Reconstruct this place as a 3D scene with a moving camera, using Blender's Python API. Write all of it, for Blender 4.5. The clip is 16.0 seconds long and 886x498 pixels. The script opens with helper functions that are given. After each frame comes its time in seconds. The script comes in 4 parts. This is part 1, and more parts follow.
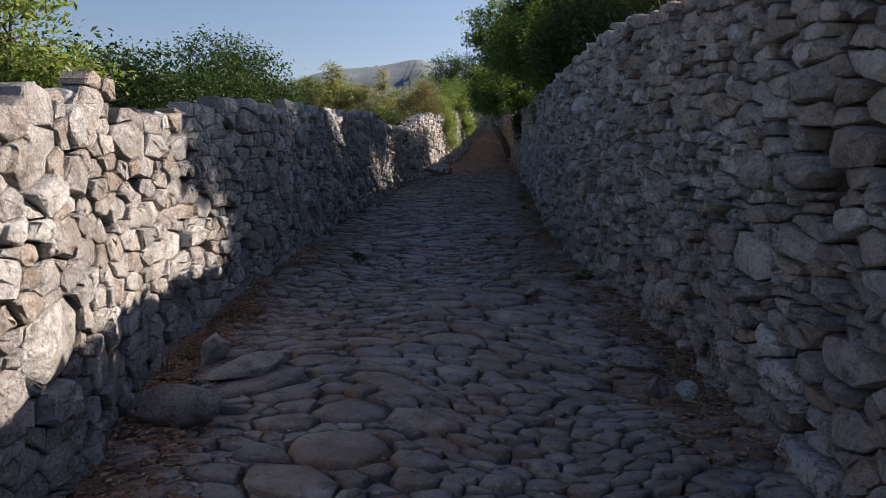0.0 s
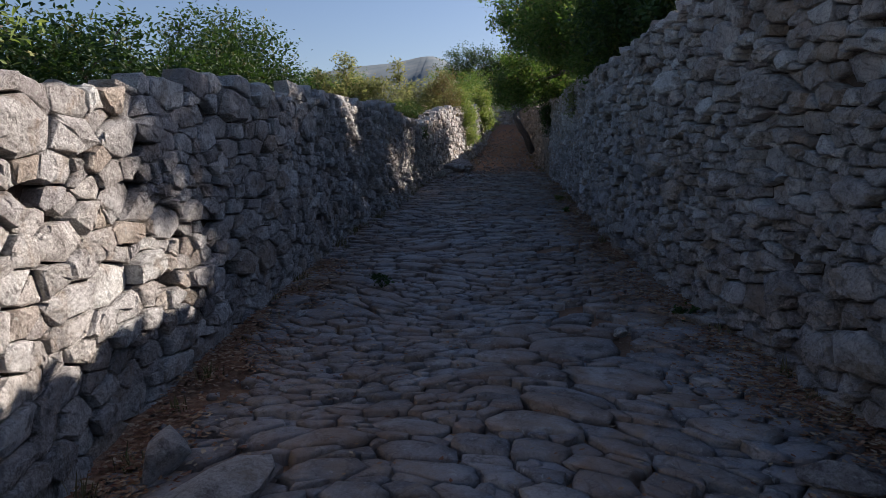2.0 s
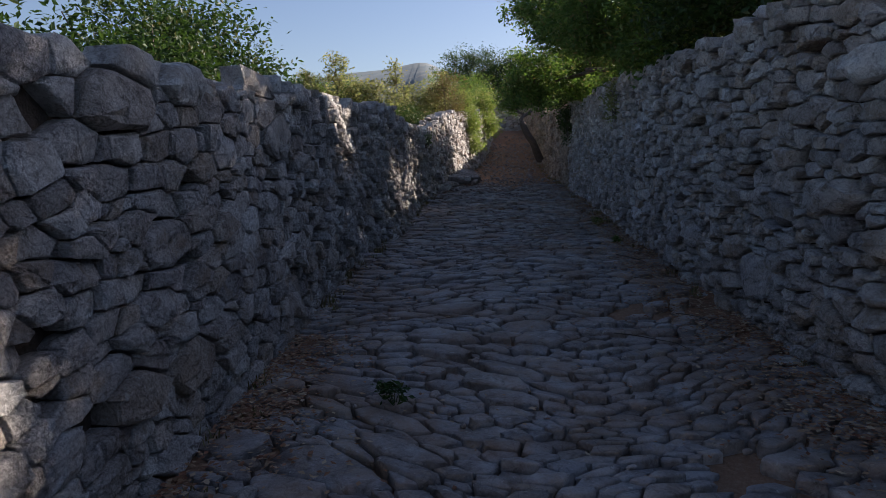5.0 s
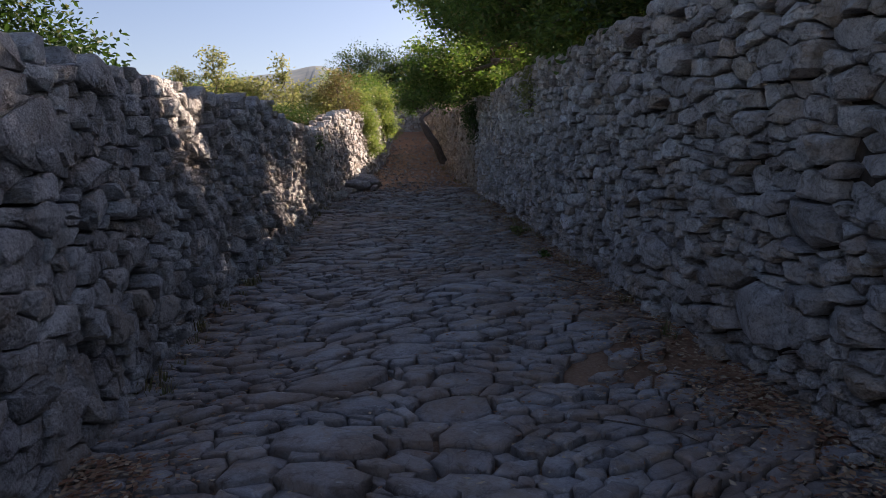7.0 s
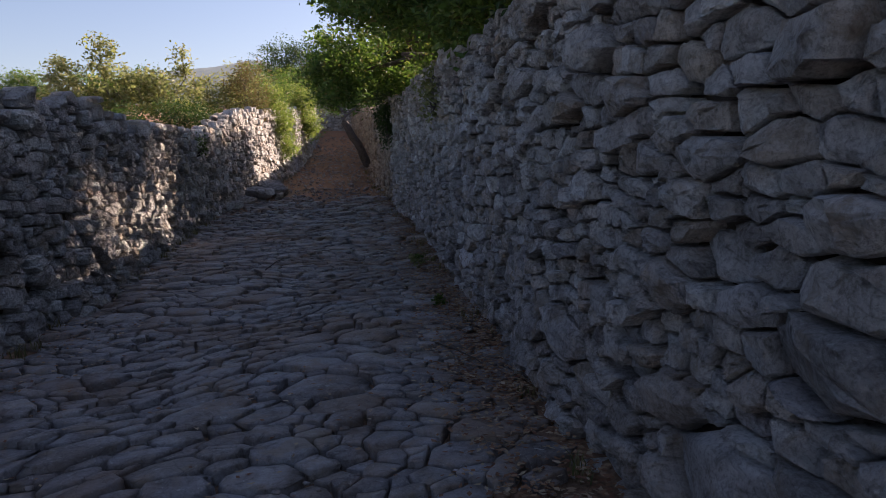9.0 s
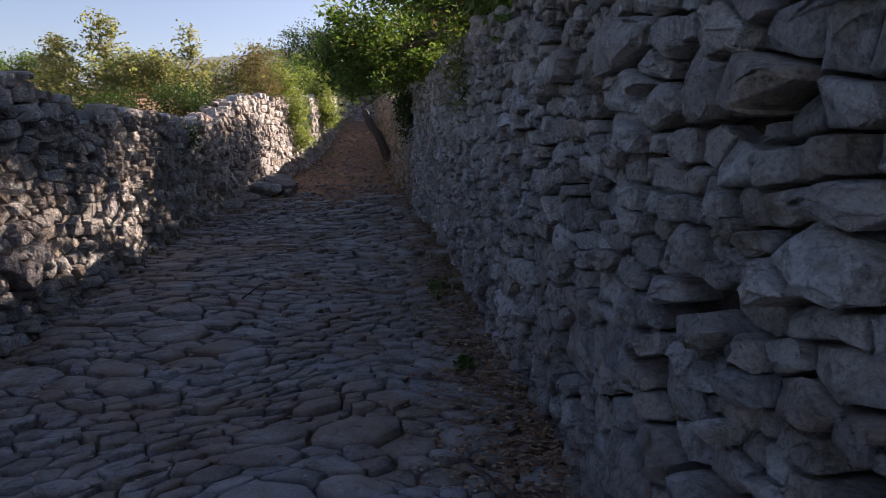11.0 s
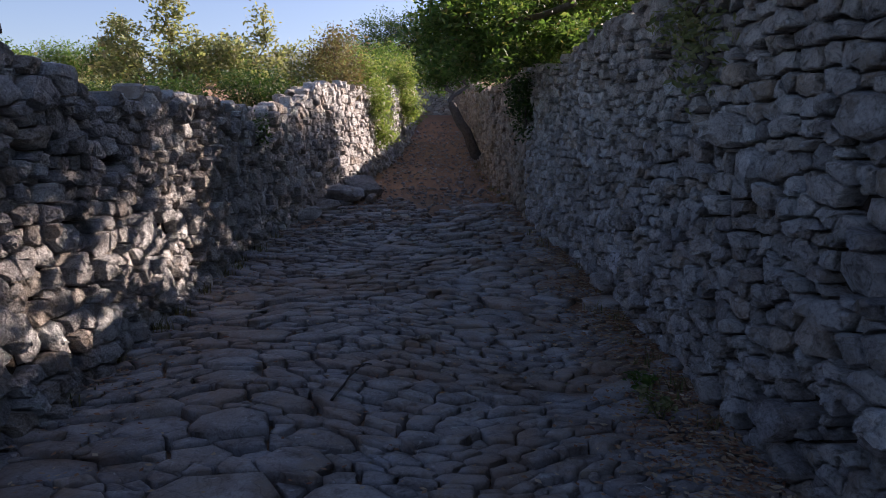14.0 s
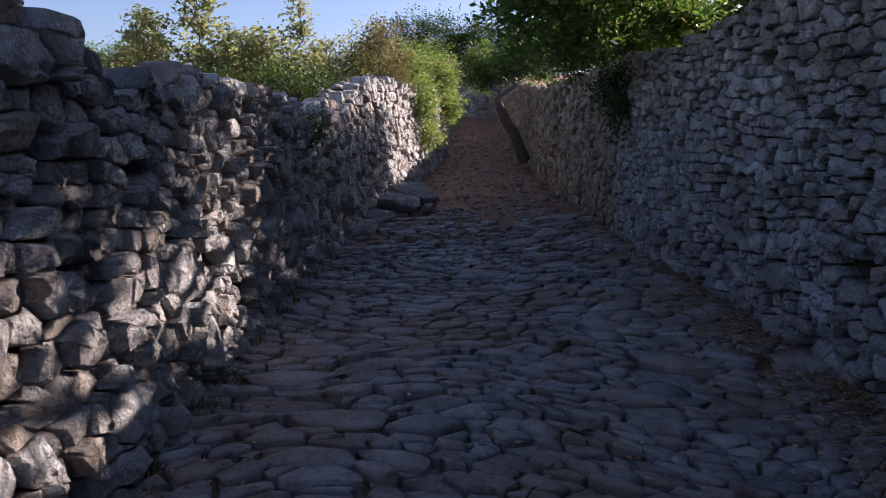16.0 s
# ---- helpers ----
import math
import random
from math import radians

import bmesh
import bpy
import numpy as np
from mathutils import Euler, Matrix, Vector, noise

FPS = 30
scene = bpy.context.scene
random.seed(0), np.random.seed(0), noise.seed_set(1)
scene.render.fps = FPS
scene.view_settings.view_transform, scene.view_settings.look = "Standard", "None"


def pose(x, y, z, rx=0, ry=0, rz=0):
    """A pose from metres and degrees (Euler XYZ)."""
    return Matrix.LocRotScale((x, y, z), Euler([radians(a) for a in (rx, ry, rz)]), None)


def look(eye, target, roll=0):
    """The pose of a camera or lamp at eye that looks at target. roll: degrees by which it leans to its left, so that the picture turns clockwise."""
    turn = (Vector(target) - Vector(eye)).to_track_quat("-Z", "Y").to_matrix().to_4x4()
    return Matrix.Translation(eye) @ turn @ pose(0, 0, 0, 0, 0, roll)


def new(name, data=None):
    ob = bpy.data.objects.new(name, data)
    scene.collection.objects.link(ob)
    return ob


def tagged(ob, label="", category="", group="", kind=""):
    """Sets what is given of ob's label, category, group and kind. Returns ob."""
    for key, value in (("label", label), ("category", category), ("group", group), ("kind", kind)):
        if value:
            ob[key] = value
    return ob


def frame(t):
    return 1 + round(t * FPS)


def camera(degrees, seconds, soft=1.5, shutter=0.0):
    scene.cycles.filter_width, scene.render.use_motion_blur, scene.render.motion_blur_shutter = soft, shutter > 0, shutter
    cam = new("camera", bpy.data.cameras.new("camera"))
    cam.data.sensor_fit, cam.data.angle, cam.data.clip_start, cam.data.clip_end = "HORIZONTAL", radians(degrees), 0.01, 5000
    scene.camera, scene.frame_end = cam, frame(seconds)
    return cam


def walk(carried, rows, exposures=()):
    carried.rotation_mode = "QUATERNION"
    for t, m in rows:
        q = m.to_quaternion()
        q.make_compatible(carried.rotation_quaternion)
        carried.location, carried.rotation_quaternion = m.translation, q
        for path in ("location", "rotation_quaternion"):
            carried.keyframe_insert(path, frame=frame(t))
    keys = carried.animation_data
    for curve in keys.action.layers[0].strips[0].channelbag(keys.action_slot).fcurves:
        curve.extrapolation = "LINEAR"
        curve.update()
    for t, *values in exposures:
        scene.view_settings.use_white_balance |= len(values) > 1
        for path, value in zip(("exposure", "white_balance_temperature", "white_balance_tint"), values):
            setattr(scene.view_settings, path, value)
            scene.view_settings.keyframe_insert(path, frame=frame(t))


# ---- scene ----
cam = camera(66.3, 16.0, soft=0.75)
METRES, EYE, TILT, LEAN, TURN = 14.0, 1.5, -7.5, 0.0, 0.0
ROWS = [
    (0.0, 0.0, 0.0, 0.0, 0.0, 0.0, 0.0),
    (0.5, -0.0088, 0.0293, 0.0043, 0.47, -0.19, 0.05),
    (1.0, -0.0127, 0.0576, 0.008, 0.59, -0.35, 0.26),
    (1.5, -0.0149, 0.0913, 0.01, 0.81, -0.33, 0.4),
    (2.0, -0.0214, 0.1229, 0.0149, 1.06, -0.26, 0.35),
    (2.5, -0.0266, 0.1538, 0.0216, 1.05, -0.26, 0.31),
    (3.0, -0.0334, 0.1836, 0.0297, 1.08, -0.14, 0.37),
    (3.5, -0.0407, 0.2139, 0.0351, 0.95, 0.02, 0.42),
    (4.0, -0.0415, 0.2421, 0.0394, 0.79, 0.06, 0.54),
    (6.5, -0.0559, 0.389, 0.0603, -2.43, 0.51, 1.74),
    (7.0, -0.0387, 0.4211, 0.0644, -7.56, 0.19, 3.2),
    (7.5, -0.0207, 0.4487, 0.0704, -10.78, 0.16, 3.64),
    (8.0, -0.0068, 0.4769, 0.0774, -12.19, 0.17, 3.56),
    (8.5, 0.0113, 0.5048, 0.0847, -12.47, -0.08, 3.39),
    (11.0, 0.0514, 0.6546, 0.1134, -10.41, -0.85, 1.91),
    (11.5, 0.0512, 0.6837, 0.1179, -9.83, -1.34, 1.56),
    (12.0, 0.0484, 0.7129, 0.1252, -9.08, -1.51, 1.3),
    (12.5, 0.0404, 0.7444, 0.131, -8.32, -1.43, 1.32),
    (13.0, 0.0366, 0.7761, 0.1344, -7.8, -1.38, 1.18),
    (13.5, 0.0312, 0.8043, 0.139, -5.55, -1.26, 0.52),
    (14.0, 0.0239, 0.8341, 0.1422, -4.98, -1.12, 0.54),
    (14.5, 0.0171, 0.8664, 0.1467, -4.6, -1.07, 0.52),
    (15.0, 0.0063, 0.8919, 0.1516, -4.12, -0.95, 0.48),
    (15.5, -0.0065, 0.9153, 0.1527, -3.75, -0.8, 0.4),
    (16.0, -0.0185, 0.9442, 0.1555, -3.35, -0.77, 0.4),
]
walk(cam, [(t, pose(0, 0, EYE, TILT, LEAN, TURN) @ pose(METRES * x, METRES * y, METRES * z, 90 + pitch, roll, yaw)) for t, x, y, z, yaw, pitch, roll in ROWS],
     [(0.0, 0.96, 6150, 20), (3.5, 0.82, 5750, 19), (7.0, 1.44, 6650, 26), (11.0, 1.42, 6550, 28), (13.5, 1.42, 6200, 28), (16.0, 1.36, 5850, 29)])

# ---------------------------------------------------------------- light
SUN_EL, SUN_AZ = 26.5, 57.0          # degrees above the horizon, clockwise from +y
world = bpy.data.worlds.new("sky")
scene.world = world
world.use_nodes = True
wn = world.node_tree.nodes
sky = wn.new("ShaderNodeTexSky")
sky.sky_type = "NISHITA"
sky.sun_disc = False
sky.sun_elevation, sky.sun_rotation = radians(SUN_EL), radians(SUN_AZ)
sky.air_density, sky.dust_density, sky.ozone_density = 1.0, 0.9, 1.3
wn["Background"].inputs["Strength"].default_value = 0.058
world.node_tree.links.new(sky.outputs[0], wn["Background"].inputs["Color"])
sun = new("sun", bpy.data.lights.new("sun", "SUN"))
sun.data.energy, sun.data.angle, sun.data.color = 5.0, radians(0.53), (1.0, 0.87, 0.68)
to_sun = Vector((math.sin(radians(SUN_AZ)) * math.cos(radians(SUN_EL)), math.cos(radians(SUN_AZ)) * math.cos(radians(SUN_EL)), math.sin(radians(SUN_EL))))
sun.matrix_world = look(to_sun * 60, (0, 0, 0))

# ---------------------------------------------------------------- materials


def nodes_of(name):
    m = bpy.data.materials.new(name)
    m.use_nodes = True
    t = m.node_tree
    return m, t.nodes, t.links, t.nodes["Principled BSDF"]


def mixed(N, L, fac, a, b, mode="MIX"):
    n = N.new("ShaderNodeMix")
    n.data_type, n.blend_type = "RGBA", mode
    for sock, v in ((n.inputs["Factor"], fac), (n.inputs["A"], a), (n.inputs["B"], b)):
        if isinstance(v, bpy.types.NodeSocket):
            L.new(v, sock)
        elif isinstance(v, tuple):
            sock.default_value = (*v, 1)
        else:
            sock.default_value = v
    return n.outputs["Result"]


def fractal(N, L, co, scale, detail=5, rough=0.6, distort=0.0):
    n = N.new("ShaderNodeTexNoise")
    n.inputs["Scale"].default_value, n.inputs["Detail"].default_value = scale, detail
    n.inputs["Roughness"].default_value, n.inputs["Distortion"].default_value = rough, distort
    L.new(co, n.inputs["Vector"])
    return n.outputs["Fac"]


def steps(N, L, fac, stops):
    n = N.new("ShaderNodeValToRGB")
    r = n.color_ramp
    while len(r.elements) < len(stops):
        r.elements.new(0.5)
    for e, (p, c) in zip(r.elements, stops):
        e.position, e.color = p, (*c, 1)
    L.new(fac, n.inputs[0])
    return n.outputs[0]


def bumped(N, L, bsdf, pairs):
    last = None
    for h, strength, dist in pairs:
        b = N.new("ShaderNodeBump")
        b.inputs["Strength"].default_value, b.inputs["Distance"].default_value = strength, dist
        L.new(h, b.inputs["Height"])
        if last is not None:
            L.new(last, b.inputs["Normal"])
        last = b.outputs[0]
    L.new(last, bsdf.inputs["Normal"])


def chance(N, single):
    if single:
        return N.new("ShaderNodeObjectInfo").outputs["Random"]
    return N.new("ShaderNodeNewGeometry").outputs["Random Per Island"]


K = (0, 0, 0)
W = (1, 1, 1)


def stone_material(name, single, tones, stain, lichen, rough, relief, speckle=0.62, dirt=0.0, rust=(0.33, 0.26, 0.19), pale=(0.50, 0.50, 0.47)):
    """Weathered limestone: a tone for each stone, dark weathering, pale lichen spots, pits."""
    m, N, L, B = nodes_of(name)
    co = N.new("ShaderNodeNewGeometry").outputs["Position"]
    rnd = chance(N, single)
    tone = steps(N, L, rnd, tones)
    big = fractal(N, L, co, 3.2, 5, 0.6, 0.5)
    mid = fractal(N, L, co, 11, 7, 0.7, 0.6)
    fine = fractal(N, L, co, 60, 5, 0.75)
    c = mixed(N, L, steps(N, L, big, [(0.42, K), (0.60, W)]), tone, stain, "MULTIPLY")
    c = mixed(N, L, steps(N, L, mid, [(0.36, (0.9, 0.9, 0.9)), (0.47, K)]), c, (0.52, 0.50, 0.48), "MULTIPLY")
    c = mixed(N, L, steps(N, L, mid, [(0.54, K), (0.68, (0.6 * speckle,) * 3)]), c, (0.66, 0.64, 0.60))
    c = mixed(N, L, steps(N, L, fine, [(0.38, (speckle,) * 3), (0.52, K)]), c, (0.48, 0.47, 0.46), "MULTIPLY")
    c = mixed(N, L, steps(N, L, fine, [(0.56, K), (0.70, (0.5 * speckle,) * 3)]), c, (0.72, 0.70, 0.67))
    spots = fractal(N, L, co, 24, 3, 0.55, 0.6)
    c = mixed(N, L, steps(N, L, spots, [(lichen, K), (lichen + 0.05, (0.7, 0.7, 0.7))]), c, pale)
    ochre = fractal(N, L, co, 4.2, 6, 0.68, 0.8)
    c = mixed(N, L, steps(N, L, ochre, [(0.53, K), (0.66, (0.65, 0.65, 0.65))]), c, rust)
    if dirt:
        mud = fractal(N, L, co, 1.3, 7, 0.66, 0.9)
        c = mixed(N, L, steps(N, L, mud, [(0.46, K), (0.62, (dirt,) * 3)]), c, (0.27, 0.175, 0.115))
    crack = N.new("ShaderNodeTexVoronoi")
    crack.feature = "DISTANCE_TO_EDGE"
    crack.inputs["Scale"].default_value = 7
    bend = N.new("ShaderNodeVectorMath")
    bend.operation = "MULTIPLY_ADD"
    tn = N.new("ShaderNodeTexNoise")
    tn.inputs["Scale"].default_value = 5
    L.new(co, tn.inputs["Vector"])
    L.new(tn.outputs["Color"], bend.inputs[0])
    bend.inputs[1].default_value = (0.25, 0.25, 0.25)
    L.new(co, bend.inputs[2])
    L.new(bend.outputs[0], crack.inputs["Vector"])
    ck = steps(N, L, crack.outputs["Distance"], [(0.0, K), (0.05, W)])
    seam = mixed(N, L, steps(N, L, big, [(0.40, (0.15, 0.15, 0.15)), (0.58, W)]), (1.0, 1.0, 1.0), steps(N, L, crack.outputs["Distance"], [(0.0, (0.35, 0.33, 0.32)), (0.035, W)]))
    c = mixed(N, L, 0.4, c, seam, "MULTIPLY")
    L.new(c, B.inputs["Base Color"])
    B.inputs["Roughness"].default_value = rough
    B.inputs["Specular IOR Level"].default_value = 0.3
    bumped(N, L, B, [(mid, 0.6 * relief, 0.06), (ck, 0.35 * relief, 0.014), (fractal(N, L, co, 30, 6, 0.72, 0.3), relief, 0.036), (fine, 0.9 * relief, 0.014)])
    return m


WALL_TONES = [(0.0, (0.383, 0.372, 0.362)), (0.2, (0.710, 0.682, 0.639)), (0.4, (0.540, 0.525, 0.511)), (0.58, (0.800, 0.800, 0.767)), (0.74, (0.639, 0.625, 0.611)), (0.86, (0.60, 0.52, 0.43)), (1.0, (0.469, 0.461, 0.469))]
ROAD_TONES = [(0.0, (0.281, 0.271, 0.275)), (0.35, (0.390, 0.378, 0.378)), (0.6, (0.317, 0.305, 0.305)), (0.85, (0.451, 0.427, 0.409)), (1.0, (0.366, 0.329, 0.305))]
wall_stone = stone_material("limestone", True, WALL_TONES, (0.66, 0.64, 0.63), 0.63, 0.92, 1.0)
wall_stones = stone_material("limestone_rubble", False, WALL_TONES, (0.66, 0.64, 0.63), 0.63, 0.92, 1.0)
road_stone = stone_material("worn_cobble", True, ROAD_TONES, (0.62, 0.58, 0.55), 0.66, 0.58, 0.4, speckle=0.35, dirt=0.6)
road_stones = stone_material("worn_cobbles", False, ROAD_TONES, (0.62, 0.58, 0.55), 0.66, 0.58, 0.4, speckle=0.35, dirt=0.6)

EARTHY = [(0.0, (0.36, 0.29, 0.22)), (0.35, (0.48, 0.39, 0.29)), (0.7, (0.42, 0.36, 0.30)), (1.0, (0.55, 0.44, 0.33))]
earthy_stones = stone_material("earth_stained_rubble", False, EARTHY, (0.7, 0.66, 0.60), 0.68, 0.92, 0.9)
white_stone = stone_material("whitewash_splashed_stone", True, WALL_TONES, (0.66, 0.64, 0.63), 0.41, 0.9, 1.0, pale=(0.84, 0.85, 0.88))


def earth_material(name, a, b, c, relief=0.8):
    m, N, L, B = nodes_of(name)
    co = N.new("ShaderNodeNewGeometry").outputs["Position"]
    big, fine = fractal(N, L, co, 1.1, 5), fractal(N, L, co, 40, 6, 0.75)
    col = mixed(N, L, steps(N, L, big, [(0.35, K), (0.65, W)]), a, b)
    col = mixed(N, L, steps(N, L, fine, [(0.45, K), (0.7, W)]), col, c)
    L.new(col, B.inputs["Base Color"])
    B.inputs["Roughness"].default_value = 0.95
    B.inputs["Specular IOR Level"].default_value = 0.15
    bumped(N, L, B, [(fractal(N, L, co, 8, 4), relief, 0.05), (fine, relief, 0.015)])
    return m


soil = earth_material("red_soil", (0.32, 0.185, 0.115), (0.23, 0.14, 0.09), (0.36, 0.25, 0.17))
# near-black: the deep shade of the gaps is put into the fill's colour
shaded_core_fill = earth_material("shaded_wall_fill", (0.06, 0.048, 0.04), (0.085, 0.066, 0.05), (0.11, 0.085, 0.07))


def leaf_material(name, tones, through_light=0.45, rough=0.5):
    m, N, L, B = nodes_of(name)
    rnd = chance(N, False)
    col = steps(N, L, rnd, tones)
    L.new(col, B.inputs["Base Color"])
    B.inputs["Roughness"].default_value = rough
    B.inputs["Specular IOR Level"].default_value = 0.3
    tr = N.new("ShaderNodeBsdfTranslucent")
    L.new(mixed(N, L, 1.0, col, (1.3, 1.3, 0.75), "MULTIPLY"), tr.inputs["Color"])
    mx = N.new("ShaderNodeMixShader")
    mx.inputs[0].default_value = through_light
    L.new(B.outputs[0], mx.inputs[1])
    L.new(tr.outputs[0], mx.inputs[2])
    L.new(mx.outputs[0], N["Material Output"].inputs[0])
    return m


leaf_dark = leaf_material("dark_leaf", [(0, (0.020, 0.045, 0.014)), (0.5, (0.035, 0.075, 0.020)), (0.9, (0.055, 0.10, 0.025)), (1, (0.10, 0.10, 0.04))], 0.35)
leaf_mid = leaf_material("green_leaf", [(0, (0.05, 0.10, 0.025)), (0.5, (0.09, 0.165, 0.04)), (0.85, (0.14, 0.215, 0.06)), (1, (0.19, 0.17, 0.08))])
leaf_light = leaf_material("yellow_green_leaf", [(0, (0.13, 0.155, 0.07)), (0.5, (0.21, 0.235, 0.115)), (0.85, (0.30, 0.31, 0.18)), (1, (0.28, 0.24, 0.16))], 0.5)
leaf_sunny = leaf_material("sunny_leaf", [(0, (0.10, 0.15, 0.04)), (0.5, (0.18, 0.25, 0.07)), (0.85, (0.26, 0.33, 0.11)), (1, (0.28, 0.25, 0.13))], 0.4)
leaf_dry = leaf_material("dry_leaf", [(0, (0.12, 0.10, 0.05)), (0.4, (0.17, 0.13, 0.07)), (0.7, (0.10, 0.12, 0.05)), (1, (0.22, 0.16, 0.09))], 0.3, 0.7)
leaf_litter = leaf_material("fallen_leaf", [(0, (0.20, 0.085, 0.05)), (0.4, (0.30, 0.16, 0.09)), (0.75, (0.40, 0.27, 0.17)), (1, (0.52, 0.42, 0.30))], 0.15, 0.7)
grass_dry = leaf_material("dry_grass", [(0, (0.14, 0.12, 0.06)), (0.6, (0.24, 0.20, 0.11)), (1, (0.10, 0.13, 0.05))], 0.3, 0.7)


def bark_material():
    m, N, L, B = nodes_of("bark")
    co = N.new("ShaderNodeNewGeometry").outputs["Position"]
    n = fractal(N, L, co, 18, 6, 0.7, 0.5)
    L.new(steps(N, L, n, [(0.3, (0.045, 0.036, 0.03)), (0.7, (0.15, 0.125, 0.105))]), B.inputs["Base Color"])
    B.inputs["Roughness"].default_value = 0.9
    bumped(N, L, B, [(n, 0.9, 0.03)])
    return m


bark = bark_material()


def hill_material():
    m, N, L, B = nodes_of("hazy_far_hill")
    co = N.new("ShaderNodeNewGeometry").outputs["Position"]
    n = fractal(N, L, co, 0.012, 8, 0.65)
    # blue haze of the distance is mixed into these cover colours
    L.new(steps(N, L, n, [(0.36, (0.085, 0.125, 0.15)), (0.56, (0.12, 0.16, 0.175)), (0.72, (0.21, 0.225, 0.22))]), B.inputs["Base Color"])
    B.inputs["Roughness"].default_value = 1.0
    return m


hazy_hill_cover = hill_material()

# ---------------------------------------------------------------- helpers of the place


def mesh_of(name, verts, faces, mat, parent=None, smooth=True, label=""):
    me = bpy.data.meshes.new(name)
    me.from_pydata(verts, [], faces)
    me.materials.append(mat)
    if smooth:
        me.polygons.foreach_set("use_smooth", [True] * len(me.polygons))
    ob = new(name, me)
    if parent is not None:
        ob.parent = parent
    if label:
        ob["label"] = label
    return ob


def thing(name, at, label, category, group="", kind=""):
    ob = new(name)
    ob.location = at
    return tagged(ob, label, category, group, kind)


def smooth_line(knots):
    """A smooth function through (y, value) knots."""
    ys, vs = np.array([k[0] for k in knots], float), np.array([k[1] for k in knots], float)
    d = np.gradient(vs, ys)

    def f(y):
        y = np.clip(y, ys[0], ys[-1])
        i = np.clip(np.searchsorted(ys, y) - 1, 0, len(ys) - 2)
        h = ys[i + 1] - ys[i]
        t = (y - ys[i]) / h
        return ((2 * t**3 - 3 * t**2 + 1) * vs[i] + (t**3 - 2 * t**2 + t) * h * d[i]
                + (-2 * t**3 + 3 * t**2) * vs[i + 1] + (t**3 - t**2) * h * d[i + 1])
    return f


# plan of the lane: floor height, wall faces and wall heights along y
floor_z = smooth_line([(-12, -0.45), (0, -0.08), (5.5, 0.18), (10.3, 0.42), (13, 0.50), (16, 0.60), (21.5, 0.86), (26, 1.08), (32.4, 1.58), (38, 2.28), (44, 3.13), (48, 3.7)])
west_x = smooth_line([(-12, -1.70), (0, -1.62), (2.8, -1.67), (4.0, -1.88), (5.2, -1.97), (6.3, -1.96), (8, -1.88), (10.5, -1.80), (12, -1.77), (13.3, -1.69), (14.3, -1.56), (16, -1.44), (17, -1.42), (18, -1.37), (19.2, -1.25), (21, -1.13), (22.7, -0.95), (24, -0.75), (26, -0.45), (28, -0.08), (31, 0.40), (36, 1.05), (44, 1.85), (48, 2.2)])
east_x = smooth_line([(-12, 1.80), (0, 1.78), (4, 1.73), (5.4, 1.74), (6.3, 1.68), (7.4, 1.62), (8.5, 1.60), (9.3, 1.64), (10.2, 1.68), (11.4, 1.76), (12.2, 1.85), (13, 1.92), (14, 2.0), (15, 2.07), (16, 2.17), (17.3, 2.27), (18, 2.33), (21.5, 2.50), (26, 2.78), (30.3, 3.05), (33, 3.42), (38, 3.8), (44, 4.0), (48, 4.0)])
west_h = smooth_line([(-12, 1.66), (0, 1.66), (2.8, 1.66), (3.2, 1.74), (4.1, 1.82), (4.5, 1.70), (5.5, 1.75), (6.7, 1.81), (8.3, 1.83), (10.1, 1.84), (12.8, 1.89), (14.6, 1.92), (15.5, 1.92), (15.9, 1.74), (16.4, 1.69), (17.5, 1.71), (18.7, 1.67), (21, 1.63), (22.5, 1.72), (24, 2.0), (28, 2.1), (31, 2.1), (44, 1.9), (48, 1.9)])
east_h = smooth_line([(-12, 2.42), (0, 2.42), (5.2, 2.50), (7.4, 2.52), (8.6, 2.38), (11.4, 2.27), (15, 2.38), (17.6, 2.40), (19.6, 2.22), (22.6, 2.22), (28, 2.12), (32, 2.1), (44, 2.0), (48, 2.0)])


